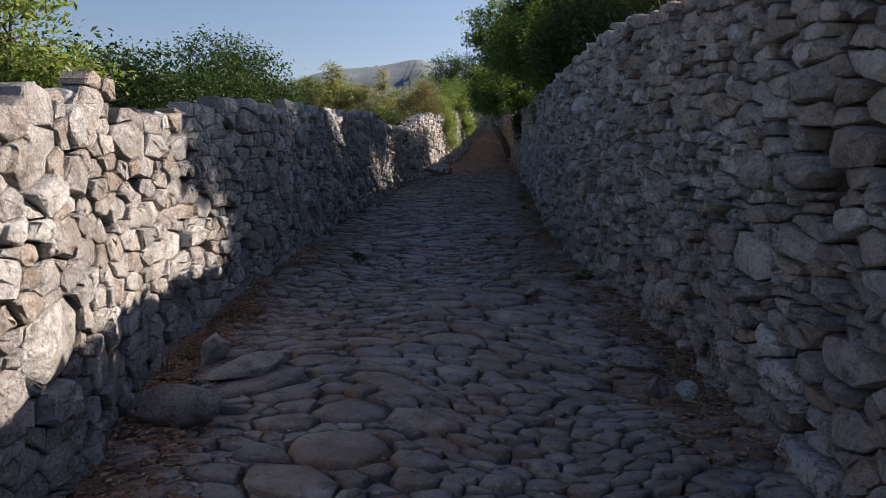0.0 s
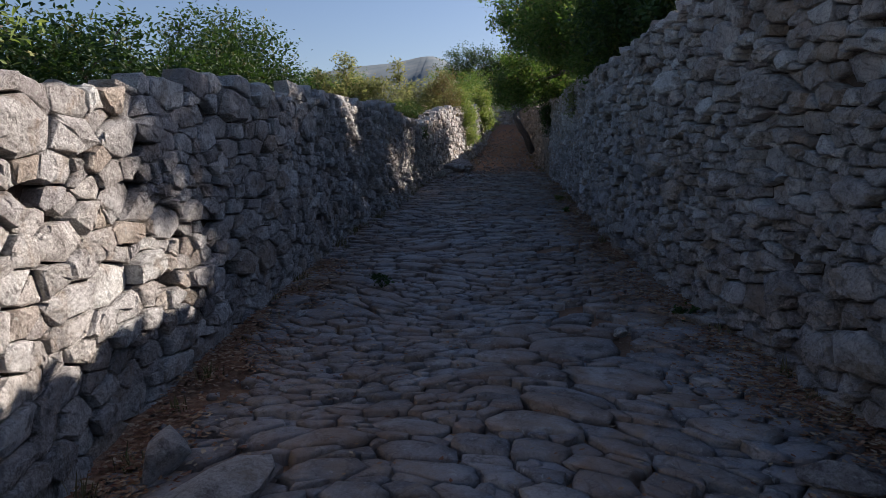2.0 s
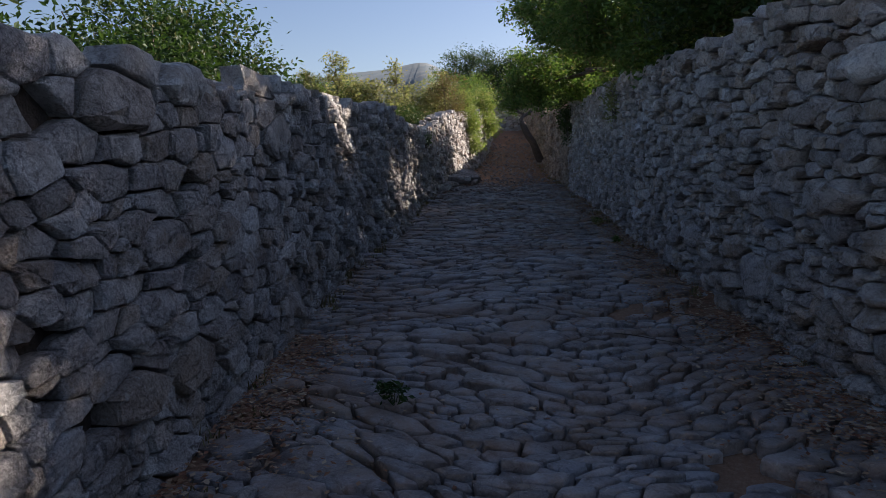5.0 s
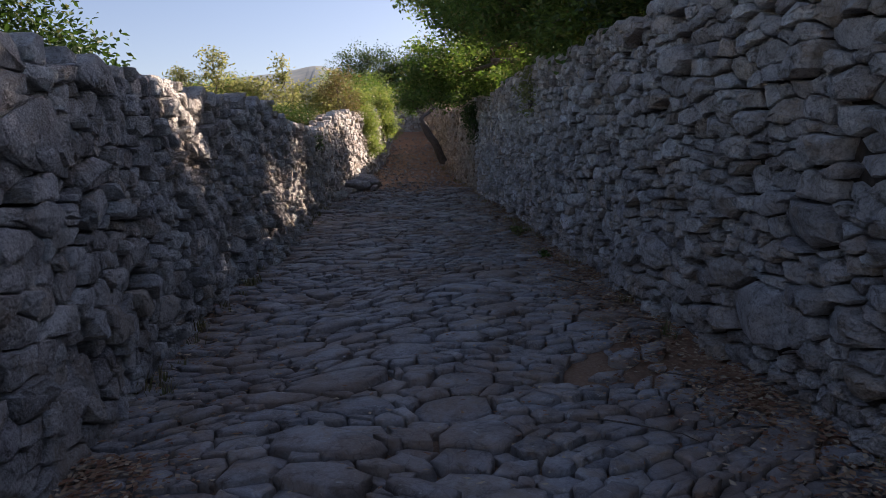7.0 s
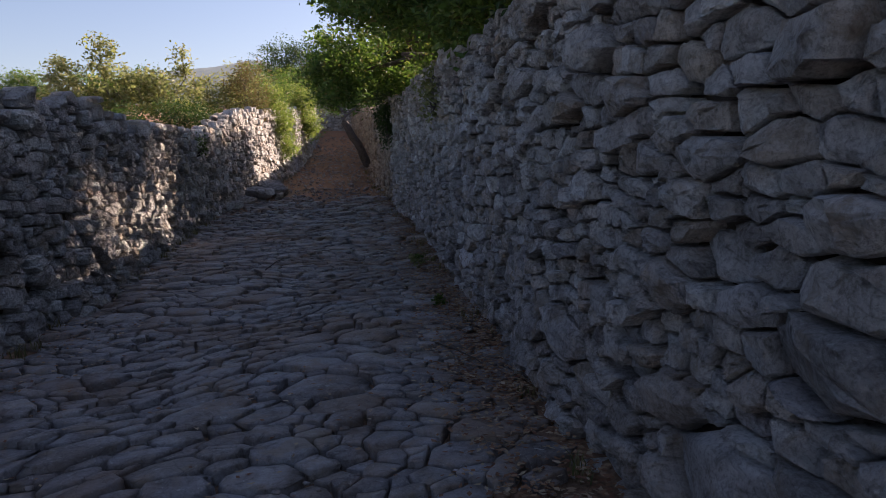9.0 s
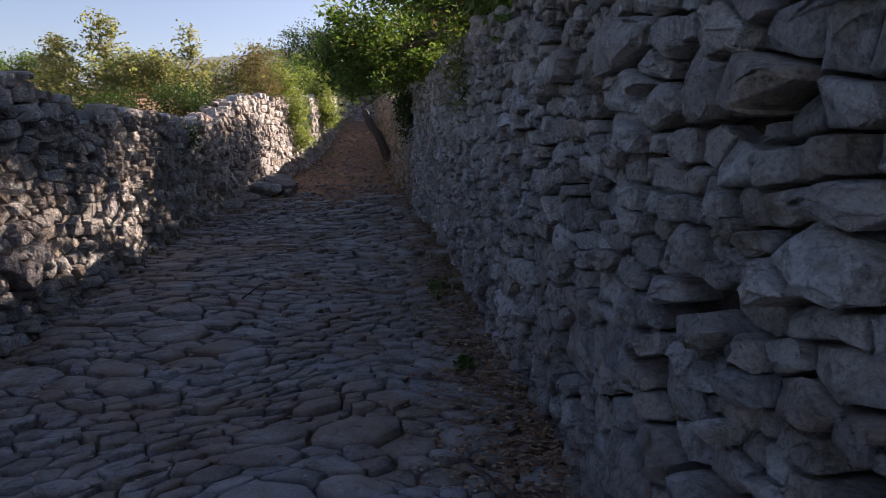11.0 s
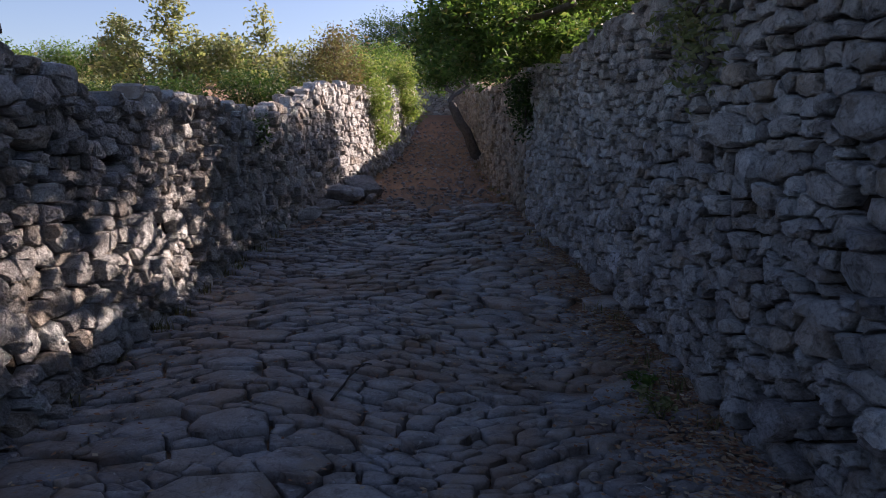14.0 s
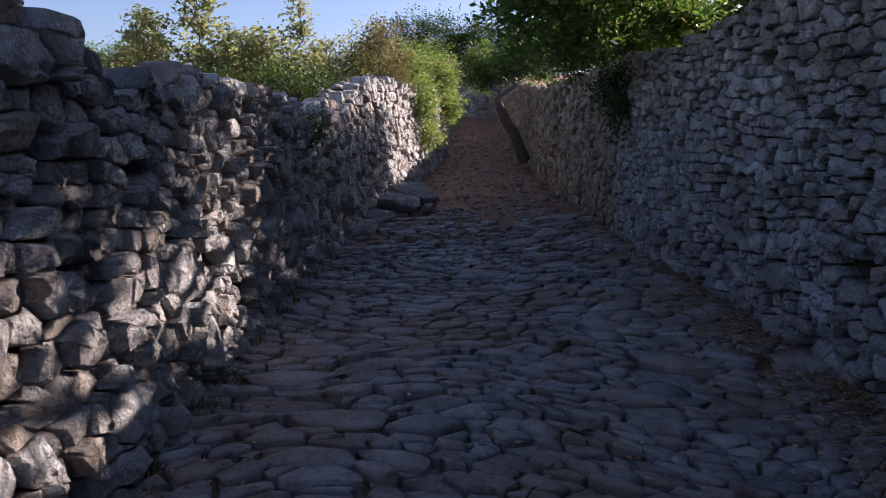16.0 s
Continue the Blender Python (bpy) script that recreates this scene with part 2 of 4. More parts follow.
def courses(rng, a0, a1, b0, b1, thick, k, wide=(0.7, 2.1), big=0.05, jitter=0.13, large=()):
    """Seeds (a * k, b, r) in rough wavy courses, with some large stones that span two."""
    seeds = []
    b = b0
    ph = rng.uniform(0, 9)
    while b < b1:
        base = thick(0.5 * (a0 + a1)) * rng.uniform(0.7, 1.3)
        a = a0 + rng.uniform(-0.1, 0.1)
        while a < a1:
            t = base * thick(a) / thick(0.5 * (a0 + a1)) * rng.uniform(0.72, 1.25)
            w = t * rng.uniform(*wide) / k * 0.62
            r = 0.5 * min(w * k, t) * rng.uniform(0.8, 1.1)
            if rng.random() < big:
                w, r = w * 1.5, r * rng.uniform(1.6, 2.3)
            wave = 0.35 * thick(a) * (math.sin(a * 1.7 + b * 2 + ph) + math.sin(a * 4.3 + ph))
            seeds.append(((a + 0.5 * w) * k, b + 0.5 * base + wave + rng.gauss(0, jitter) * t, r))
            a += w
        b += base
    grid, out, step = {}, [], 0.5
    known = [(a * k, e, g) for a, e, g in large]
    for p, q, r in known + sorted(seeds, key=lambda s: -s[2]):
        gi, gj = int(p // step), int(q // step)
        if all((p - pp) ** 2 + (q - qq) ** 2 > (0.62 * (r + rr)) ** 2 for i in (gi - 1, gi, gi + 1) for j in (gj - 1, gj, gj + 1) for pp, qq, rr in grid.get((i, j), ())):
            grid.setdefault((gi, gj), []).append((p, q, r))
            out.append((p, q, r))
    for _ in range(int((a1 - a0) * (b1 - b0) * 45)):
        p, q, r = rng.uniform(a0, a1) * k, rng.uniform(b0, b1), rng.uniform(0.018, 0.034)
        gi, gj = int(p // step), int(q // step)
        if all((p - pp) ** 2 + (q - qq) ** 2 > (0.80 * (r + rr)) ** 2 for i in (gi - 1, gi, gi + 1) for j in (gj - 1, gj, gj + 1) for pp, qq, rr in grid.get((i, j), ())):
            grid.setdefault((gi, gj), []).append((p, q, r))
            out.append((p, q, r))
    return out, grid, step


def cell(seed, grid, step):
    """The seed's share of the plane among its neighbours, as a polygon round it."""
    p, q, r = seed
    m = 3.2 * r
    poly = [(-m, -m), (m, -m), (m, m), (-m, m)]
    gi, gj = int(p // step), int(q // step)
    near = []
    for i in (gi - 1, gi, gi + 1):
        for j in (gj - 1, gj, gj + 1):
            for (pp, qq, rr) in grid.get((i, j), ()):
                d2 = (pp - p) ** 2 + (qq - q) ** 2
                if 0 < d2 < (4.5 * (r + rr)) ** 2:
                    near.append((d2, pp - p, qq - q, rr))
    near.sort()
    for d2, dx, dy, rr in near[:22]:
        c = 0.5 * (d2 + r * r - rr * rr)
        res = []
        for n in range(len(poly)):
            A, Bq = poly[n - 1], poly[n]
            fa, fb = A[0] * dx + A[1] * dy - c, Bq[0] * dx + Bq[1] * dy - c
            if (fa > 0) != (fb > 0):
                t = fa / (fa - fb)
                res.append((A[0] + t * (Bq[0] - A[0]), A[1] + t * (Bq[1] - A[1])))
            if fb <= 0:
                res.append(Bq)
        poly = res
        if len(poly) < 3:
            return None
    return poly


def outline(poly, count, k, gap, rng, wobble, cut=0.10):
    """The cell drawn in from its neighbours, corners slightly cut, as count points in metres."""
    pts = np.array(poly)
    pts[:, 0] /= k
    keep = np.linalg.norm(np.roll(pts, -1, 0) - pts, axis=1) > 0.012
    if keep.sum() >= 3:
        pts = pts[keep]
    c = pts.mean(0)
    nxt = np.roll(pts, -1, 0)
    pts = np.stack([pts * (1 - cut) + nxt * cut, pts * cut + nxt * (1 - cut)], 1).reshape(-1, 2)
    while len(pts) < count:
        seg = np.linalg.norm(np.roll(pts, -1, 0) - pts, axis=1)
        i = int(seg.argmax())
        pts = np.insert(pts, i + 1, 0.5 * (pts[i] + pts[(i + 1) % len(pts)]), 0)
    while len(pts) > count:
        seg = np.linalg.norm(np.roll(pts, -1, 0) - pts, axis=1)
        pts = np.delete(pts, int(seg.argmin()), 0)
    d = pts - c
    ln = np.linalg.norm(d, axis=1, keepdims=True)
    d = d * np.minimum(1, 0.44 / np.maximum(ln, 1e-4))
    w = 1 + wobble * np.array([[rng.gauss(0, 1)] for _ in range(count)])
    d = d * np.maximum(0.3, (ln - gap) / np.maximum(ln, 1e-4)) * np.clip(w, 0.82, 1.05)
    return c, d


RINGS = ((0.97, 0.66), (0.86, 0.95), (0.45, 1.02))


def stone_shape(c, d, depth, rng, back=0.14, flat=0.5, rings=RINGS, grit=0.10):
    """Rings of a rough stone: (a, b, out) about its middle. Facets cut its face."""
    n = len(d)
    planes = []
    for _ in range(4):
        ang = rng.uniform(0, 2 * math.pi)
        slope = rng.uniform(0.1, 1.0) * (1 - flat)
        planes.append((math.cos(ang) * slope, math.sin(ang) * slope, depth * rng.uniform(0.75, 1.25)))
    P = np.array(planes)

    def face(q):
        return np.maximum((q @ P[:, :2].T + P[:, 2]).min(1), 0.1 * depth)
    rows = [np.column_stack([d * 0.94, np.full(n, -back)]), np.column_stack([d, [0.08 * depth * rng.gauss(0, 1) for _ in range(n)]])]
    for f, h in rings:
        ring = d * f * np.array([[1 + 0.06 * rng.gauss(0, 1)] for _ in range(n)])
        rows.append(np.column_stack([ring, face(ring) * h * np.array([1 + grit * rng.gauss(0, 1) for _ in range(n)])]))
    return np.concatenate(rows + [np.array([[0, 0, float(face(np.zeros((1, 2)))[0]) * rng.uniform(0.95, 1.05)]])])


FACES = {}


def ring_faces(n, rows=5):
    if (n, rows) not in FACES:
        fs = []
        for r in range(rows - 1):
            for i in range(n):
                j = (i + 1) % n
                p, q, u, v = r * n + i, r * n + j, (r + 1) * n + j, (r + 1) * n + i
                fs += [(p, q, u), (p, u, v)] if (i + r) % 2 else [(p, q, v), (q, u, v)]
        for i in range(n):
            fs.append(((rows - 1) * n + i, (rows - 1) * n + (i + 1) % n, rows * n))
        FACES[(n, rows)] = fs
    return FACES[(n, rows)]


class Heap:
    """Stones gathered into one mesh."""

    def __init__(self):
        self.v, self.f, self.n = [], [], 0

    def add(self, verts, faces):
        self.v.append(np.asarray(verts))
        self.f += [tuple(i + self.n for i in f) for f in faces]
        self.n += len(verts)

    def done(self, name, mat, parent=None, label="", smooth=True):
        ob = mesh_of(name, np.concatenate(self.v).tolist(), self.f, mat, parent, smooth, label)
        ob["kind"] = "stuff"
        return ob


def rock(rng, r, squash=(1, 0.8, 0.6), cuts=7):
    """A broken rock about the origin: a ball cut by planes, and its faces."""
    bm = bmesh.new()
    bmesh.ops.create_icosphere(bm, subdivisions=2, radius=r)
    planes = []
    for _ in range(cuts):
        v = Vector((rng.gauss(0, 1), rng.gauss(0, 1), rng.gauss(0, 1))).normalized()
        planes.append((v, r * rng.uniform(0.45, 0.76)))
    off = Vector((rng.uniform(0, 50), rng.uniform(0, 50), rng.uniform(0, 50)))
    for v in bm.verts:
        for nrm, dist in planes:
            e = v.co.dot(nrm) - dist
            if e > 0:
                v.co -= nrm * e
        v.co *= 1 + 0.07 * noise.noise(v.co / r * 1.5 + off)
        v.co = Vector((v.co[0] * squash[0], v.co[1] * squash[1], v.co[2] * squash[2]))
    vs = np.array([v.co[:] for v in bm.verts])
    fs = [tuple(v.index for v in f.verts) for f in bm.faces]
    bm.free()
    return vs, fs


def turned(vs, ang):
    c, s = math.cos(ang), math.sin(ang)
    return vs @ np.array([[c, s, 0], [-s, c, 0], [0, 0, 1]])


# ---------------------------------------------------------------- ground
def side_level(y, side):
    h = west_h(y) - 0.6 if side < 0 else east_h(y) - 0.15
    return float(floor_z(y) + h)


def ground_sheet():
    ys = list(np.arange(-12, 50, 0.5))
    ys = [-400, -120, -50, -25, -16] + ys + [50, 52, 56, 62, 70, 85, 110, 160, 260, 500, 1200, 2600]
    west_off = [-2600, -900, -300, -120, -60, -35, -22, -15, -10, -7, -5, -3.5, -2.2, -1.2, -0.62, -0.40]
    east_off = [0.40, 0.62, 1.2, 2.2, 3.5, 5, 7, 10, 15, 22, 35, 60, 120, 300, 900, 2600]
    verts, faces, cols = [], [], 0
    for y in ys:
        yc = min(max(y, -12), 48)
        xl, xr, fz = float(west_x(yc)), float(east_x(yc)), float(floor_z(yc))
        buried = y > 47.5
        row = []
        for o in west_off:
            z = side_level(yc, -1) + 0.10 * noise.noise((o * 0.5, y * 0.5, 0)) + min(2.0, 0.02 * abs(o))
            if 44.6 < y < 47.5 and o > -4:
                z = fz
            row.append((xl + o, y, z))
        row.append((xl - 0.34, y, fz if not buried else side_level(yc, -1)))
        for k in range(17):
            u = k / 16
            x = xl - 0.2 + (xr - xl + 0.4) * u
            z = fz - (0.052 if y < 22 else 0.03) + 0.030 * noise.noise((x * 1.3, y * 1.3, 3)) + 0.06 * (2 * u - 1) ** 6
            row.append((x, y, z if not buried else side_level(yc, 1)))
        row.append((xr + 0.34, y, fz if not buried else side_level(yc, 1)))
        for o in east_off:
            z = side_level(yc, 1) + 0.10 * noise.noise((o * 0.5, y * 0.5, 7)) + min(3.0, 0.04 * abs(o))
            row.append((xr + o, y, z))
        cols = len(row)
        verts += row
    for j in range(len(ys) - 1):
        for i in range(cols - 1):
            a = j * cols + i
            faces.append((a, a + 1, a + cols + 1, a + cols))
    ob = mesh_of("ground", verts, faces, soil)
    return tagged(ob, "reddish brown earth with dry litter", "ground", kind="structure")


ground = ground_sheet()


def hazy_far_hill():
    az = [-40, -30, -22, -17, -14, -10.5, -8, -6, -4, -2.6, -1.6, 0, 3, 8, 16, 30]
    el = [1.0, 1.6, 2.6, 4.0, 5.4, 6.9, 7.35, 7.5, 7.8, 8.15, 8.1, 7.5, 6.9, 6.0, 4.5, 2.5]
    verts, faces = [], []
    n = 140
    for i in range(n):
        a = -40 + 70 * i / (n - 1)
        e = float(np.interp(a, az, el)) + 0.05 * noise.noise((a * 0.9, 0, 0)) + 0.03 * noise.noise((a * 3.1, 5, 0))
        s, c = math.sin(radians(a)), math.cos(radians(a))
        top = 2600 * math.tan(radians(e))
        for f, d in ((0.0, 1500), (0.35, 1900), (0.72, 2250), (1.0, 2600), (0.6, 3000)):
            rough = 25 * noise.noise((a * 0.35, d * 0.004, 2)) if 0 < f < 1 else 0
            verts.append((d * s, d * c, f * top + rough))
    for i in range(n - 1):
        for k in range(4):
            p = i * 5 + k
            faces.append((p, p + 5, p + 6, p + 1))
    ob = mesh_of("backdrop", verts, faces, hazy_hill_cover)
    return tagged(ob, "distant wooded hill in blue haze", "hill", kind="structure")


hazy_far_hill()

# ---------------------------------------------------------------- dry-stone walls


def wall_core(name, place, s0, s1, height, label):
    """The packed body of a wall behind its face stones, coloured near-black as the gaps' shade."""
    verts, faces = [], []
    n = int((s1 - s0) / 0.4) + 1
    for i in range(n + 1):
        s = s0 + (s1 - s0) * i / n
        h = float(height(s)) - 0.16 + 0.03 * math.sin(s * 5.1)
        for d, hh in ((-0.085, -0.3), (-0.085, h), (-0.52, h), (-0.52, -0.3)):
            verts.append(place(s, hh, d))
    for i in range(n):
        for k in range(4):
            a, b = i * 4 + k, i * 4 + (k + 1) % 4
            faces.append((a, b, b + 4, a + 4))
    faces += [(3, 2, 1, 0), tuple(n * 4 + k for k in range(4))]
    ob = mesh_of(name, verts, faces, shaded_core_fill, smooth=False)
    return tagged(ob, label, "wall", kind="structure")


def build_wall(name, seed, place, s0, s1, height, thick, near, label, depth=0.075, k=0.62, flat=0.45, singles=300, wide=(0.7, 2.1), big=0.05, white=(), large=(), jitter=0.13, gap=1.0, uneven=0.026, rest=None):
    rng = random.Random(seed)
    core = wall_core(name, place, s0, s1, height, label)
    top = max(float(height(s)) for s in np.arange(s0, s1, 0.3)) + 0.35
    seeds, grid, step = courses(rng, s0, s1, -0.15, top, thick, k, wide, big, jitter, large)
    heap, made = Heap(), []
    for sd in seeds:
        s, h = sd[0] / k, sd[1]
        if h > float(height(s)) - 0.2 * sd[2]:
            continue
        poly = cell(sd, grid, step)
        if poly is None or (sd[2] < 0.05 and rng.random() < 0.08):
            continue
        close = near[0] <= s <= near[1]
        count = 12 if close else 9
        c, d = outline(poly, count, k, gap * (0.004 + 0.045 * sd[2]), rng, 0.05 * gap, rng.uniform(0.03, 0.12))
        dep = min(0.13, depth * (0.6 + 8.0 * sd[2]) * rng.uniform(0.6, 1.35))
        rings = RINGS if close else RINGS[:2]
        vs = stone_shape(c, d, dep, rng, flat=flat, rings=rings)
        push = rng.gauss(0, uneven)
        ms, mh = s + c[0], h + c[1]
        mid = np.array(place(ms, mh, 0))
        w = np.column_stack(place(ms + vs[:, 0], mh + vs[:, 1], vs[:, 2] + push))
        made.append((close, abs(s - 0.5 * (near[0] + near[1])), mid, w, (count, 2 + len(rings)), any(math.hypot(ms - a, mh - e) < g for a, e, g in white)))
    chosen = set(sorted((i for i, q in enumerate(made) if q[0]), key=lambda i: made[i][1])[:singles])
    for i, (close, _, mid, w, cr, pale) in enumerate(made):
        if i in chosen or pale:
            ob = mesh_of("stone", (w - mid).tolist(), ring_faces(*cr), white_stone if pale else wall_stone, core, smooth=False)
            ob.location = mid
        else:
            heap.add(w, ring_faces(*cr))
    heap.done("rubble_stones", rest or wall_stones, core, smooth=False)
    # loose cap stones along the top
    caps = Heap()
    s = s0 + 0.1
    while s < s1:
        r = 0.5 * thick(s) * rng.uniform(0.9, 1.9)
        for d in (-0.10, -0.36):
            vs, fs = rock(rng, r, (1.0, 1.35, 0.62))
            vs = turned(vs, rng.uniform(-0.5, 0.5))
            p = np.array(place(s + rng.uniform(-0.06, 0.06), float(height(s)) - 0.11 + rng.uniform(-0.04, 0.05), d))
            caps.add(vs + p, fs)
        s += r * rng.uniform(1.5, 2.3)
    caps.done("cap_stones", rest or wall_stones, core, smooth=False)
    return core


def west_place(s, h, d):
    wave = 0.012 * np.sin(s * 0.9) + 0.02 * np.sin(s * 2.3 + h * 1.7)
    return (west_x(s) + d + wave - 0.06 * h + 0.09 * np.exp(-np.maximum(h, 0) / 0.3) * (s > 13), s, floor_z(s) + h)


def east_place(s, h, d):
    wave = 0.012 * np.sin(s * 0.8 + 1) + 0.02 * np.sin(s * 2.1 + h * 1.9)
    return (east_x(s) - d + wave + 0.02 * h, s, floor_z(s) + h)


def end_place(s, h, d):
    return (5.0 - s, 46.9 + 0.12 * s - d, floor_z(46) + h)

build_wall("wall_west_1", 11, west_place, -6.0, 9.0, west_h, lambda s: 0.125, (2.0, 9.0), "dry-stone wall of rough grey limestone blocks", 0.046, 0.52, 0.74, big=0.08, gap=0.95, uneven=0.014, jitter=0.15, wide=(0.6, 2.6), large=((2.86, 0.67, 0.16), (3.12, 1.08, 0.10), (3.42, 1.33, 0.09), (3.85, 1.72, 0.09), (5.0, 0.72, 0.10), (5.68, 0.93, 0.10), (5.96, 1.17, 0.09), (4.11, 1.09, 0.08)))
build_wall("wall_west_2", 12, west_place, 9.0, 22.0, west_h, lambda s: 0.112, (10.5, 20.0), "dry-stone wall of rounded grey field stones", 0.07, 0.68, 0.52, big=0.08, jitter=0.18, gap=1.0, large=((16.12, 0.27, 0.12), (17.1, 0.25, 0.16), (15.76, 0.85, 0.09), (15.5, 0.66, 0.08), (15.87, 1.49, 0.09), (16.5, 0.53, 0.11)))
build_wall("wall_west_3", 13, west_place, 22.0, 44.4, west_h, lambda s: 0.14, (22, 22), "dry-stone wall beside the dirt stretch of the lane", singles=0)
build_wall("wall_east_1", 21, east_place, -6.0, 11.5, east_h, lambda s: 0.098, (3.0, 11.5), "tall dry-stone retaining wall of grey limestone blocks", 0.07, 0.56, 0.40, wide=(0.6, 2.6), big=0.07, jitter=0.17, gap=1.35, uneven=0.022,
           large=((3.74, 0.88, 0.15), (4.99, 0.34, 0.13), (3.21, 1.38, 0.09), (2.92, 1.5, 0.09), (9.32, 0.36, 0.19), (8.92, 0.91, 0.13), (8.6, 0.5, 0.10), (9.43, 1.08, 0.08), (10.7, 1.58, 0.08), (10.4, 1.24, 0.08)), white=((3.1, 0.1, 0.2), (3.45, 0.33, 0.16)))
build_wall("wall_east_2", 22, east_place, 11.5, 22.0, east_h, lambda s: 0.098 if s < 13.5 else 0.088, (11.5, 18.0), "tall retaining wall of small tightly packed grey stones", 0.06, 0.60, 0.42, big=0.06, jitter=0.18, gap=1.35, uneven=0.02, large=((15.0, 1.3, 0.10), (16.6, 0.49, 0.11)), white=((12.95, 1.62, 0.15), (13.3, 0.3, 0.15), (13.65, 1.6, 0.10), (16.4, 0.12, 0.14), (17.2, 0.38, 0.10)))
build_wall("wall_east_3", 23, east_place, 22.0, 47.6, east_h, lambda s: 0.13, (22, 22), "earth-stained stone wall beside the dirt stretch of the lane", 0.05, singles=0, rest=earthy_stones)
build_wall("wall_north", 31, end_place, -0.4, 11.0, lambda s: 1.9, lambda s: 0.17, (0, 0), "stone wall where the lane turns aside", singles=0)

# ---------------------------------------------------------------- cobbled road


def swirl(x, y):
    """How far the paving's rows bend along the lane."""
    return 0.22 * np.sin(0.9 * x + 0.55 * y) + 0.15 * np.sin(2.1 * x - 1.1 * y + 1.0) + 0.05 * np.sin(4.3 * x + 2.7 * y)


def paving(rng, x0, x1, y0, y1, k):
    """Seeds (x * k, y, r) thrown at random, slabs first, small stones in the spaces left."""
    grid, out, step = {}, [], 0.5
    for tries, lo, hi in ((500, 0.13, 0.19), (2600, 0.085, 0.13), (9000, 0.055, 0.085), (26000, 0.032, 0.052), (22000, 0.020, 0.03)):
        for _ in range(tries):
            x, y = rng.uniform(x0, x1), rng.uniform(y0, y1)
            r = rng.uniform(lo, hi)
            if hi > 0.06 and noise.noise((x * 0.8, y * 0.6, 21)) < 2.2 * hi - 0.36 + 0.2 * rng.random():
                continue
            p, gi, gj = x * k, int(x * k // step), int(y // step)
            if all((p - pp) ** 2 + (y - qq) ** 2 > (0.84 * (r + rr)) ** 2 for i in (gi - 1, gi, gi + 1) for j in (gj - 1, gj, gj + 1) for pp, qq, rr in grid.get((i, j), ())):
                grid.setdefault((gi, gj), []).append((p, y, r))
                out.append((p, y, r))
    return out, grid, step


def lay_road():
    rng = random.Random(41)
    road = thing("road", (0, 6, float(floor_z(6))), "worn dark cobbled lane with earth in the joints", "road", kind="structure")
    k = 0.56
    seeds, grid, step = paving(rng, -2.4, 3.2, -5.0, 27.0, k)
    heap, made = Heap(), []
    for sd in seeds:
        x, y = sd[0] / k, sd[1] + float(swirl(sd[0] / k, sd[1]))
        xl, xr = float(west_x(y)), float(east_x(y))
        edge = min(x - xl - 0.06, xr - x - 0.06)
        bare = noise.noise((x * 0.7, y * 0.45, 9))
        if edge < 0.02 + 0.22 * bare or (bare > 0.55 and sd[2] < 0.05) or y > 20.5 + 4 * rng.random() + bare * 3:
            continue
        poly = cell(sd, grid, step)
        if poly is None:
            continue
        count = 11 if y < 16 else 8
        c, d = outline(poly, count, k, 0.005 + 0.06 * sd[2], rng, 0.06, rng.uniform(0.04, 0.12))
        vs = stone_shape(c, d, 0.045 + 0.10 * sd[2] * rng.uniform(0.5, 1.2), rng, back=0.07, flat=0.86, rings=((0.97, 0.76), (0.89, 0.96), (0.45, 1.0)), grit=0.035)
        mx, my = x + c[0], sd[1] + c[1]
        px, py = mx + vs[:, 0], my + vs[:, 1]
        py = py + swirl(px, py)
        my = my + float(swirl(mx, my))
        lift = rng.choice((-0.03, -0.012, -0.006, 0.0)) + rng.uniform(-0.008, 0.008) + 0.03 * noise.noise((x * 1.3, y * 1.3, 3)) - 0.012 * max(0, bare)
        w = np.column_stack([px, py, floor_z(py) + vs[:, 2] + lift - 0.018])
        made.append((y, np.array((mx, my, float(floor_z(my)))), w, count, sd[2]))
    picks = sorted((i for i, q in enumerate(made) if 2.6 < q[0] < 14), key=lambda i: -made[i][4])[:300]
    chosen = set(picks)
    for i, (y, mid, w, count, r) in enumerate(made):
        if i in chosen:
            ob = mesh_of("cobble", (w - mid).tolist(), ring_faces(count, 5), road_stone, road)
            ob.matrix_parent_inverse = Matrix.Translation(-road.location)
            ob.location = mid
        else:
            heap.add(w, ring_faces(count, 5))
    ob = heap.done("small_cobbles", road_stones, road)
    ob.matrix_parent_inverse = Matrix.Translation(-road.location)
    return road


lay_road()


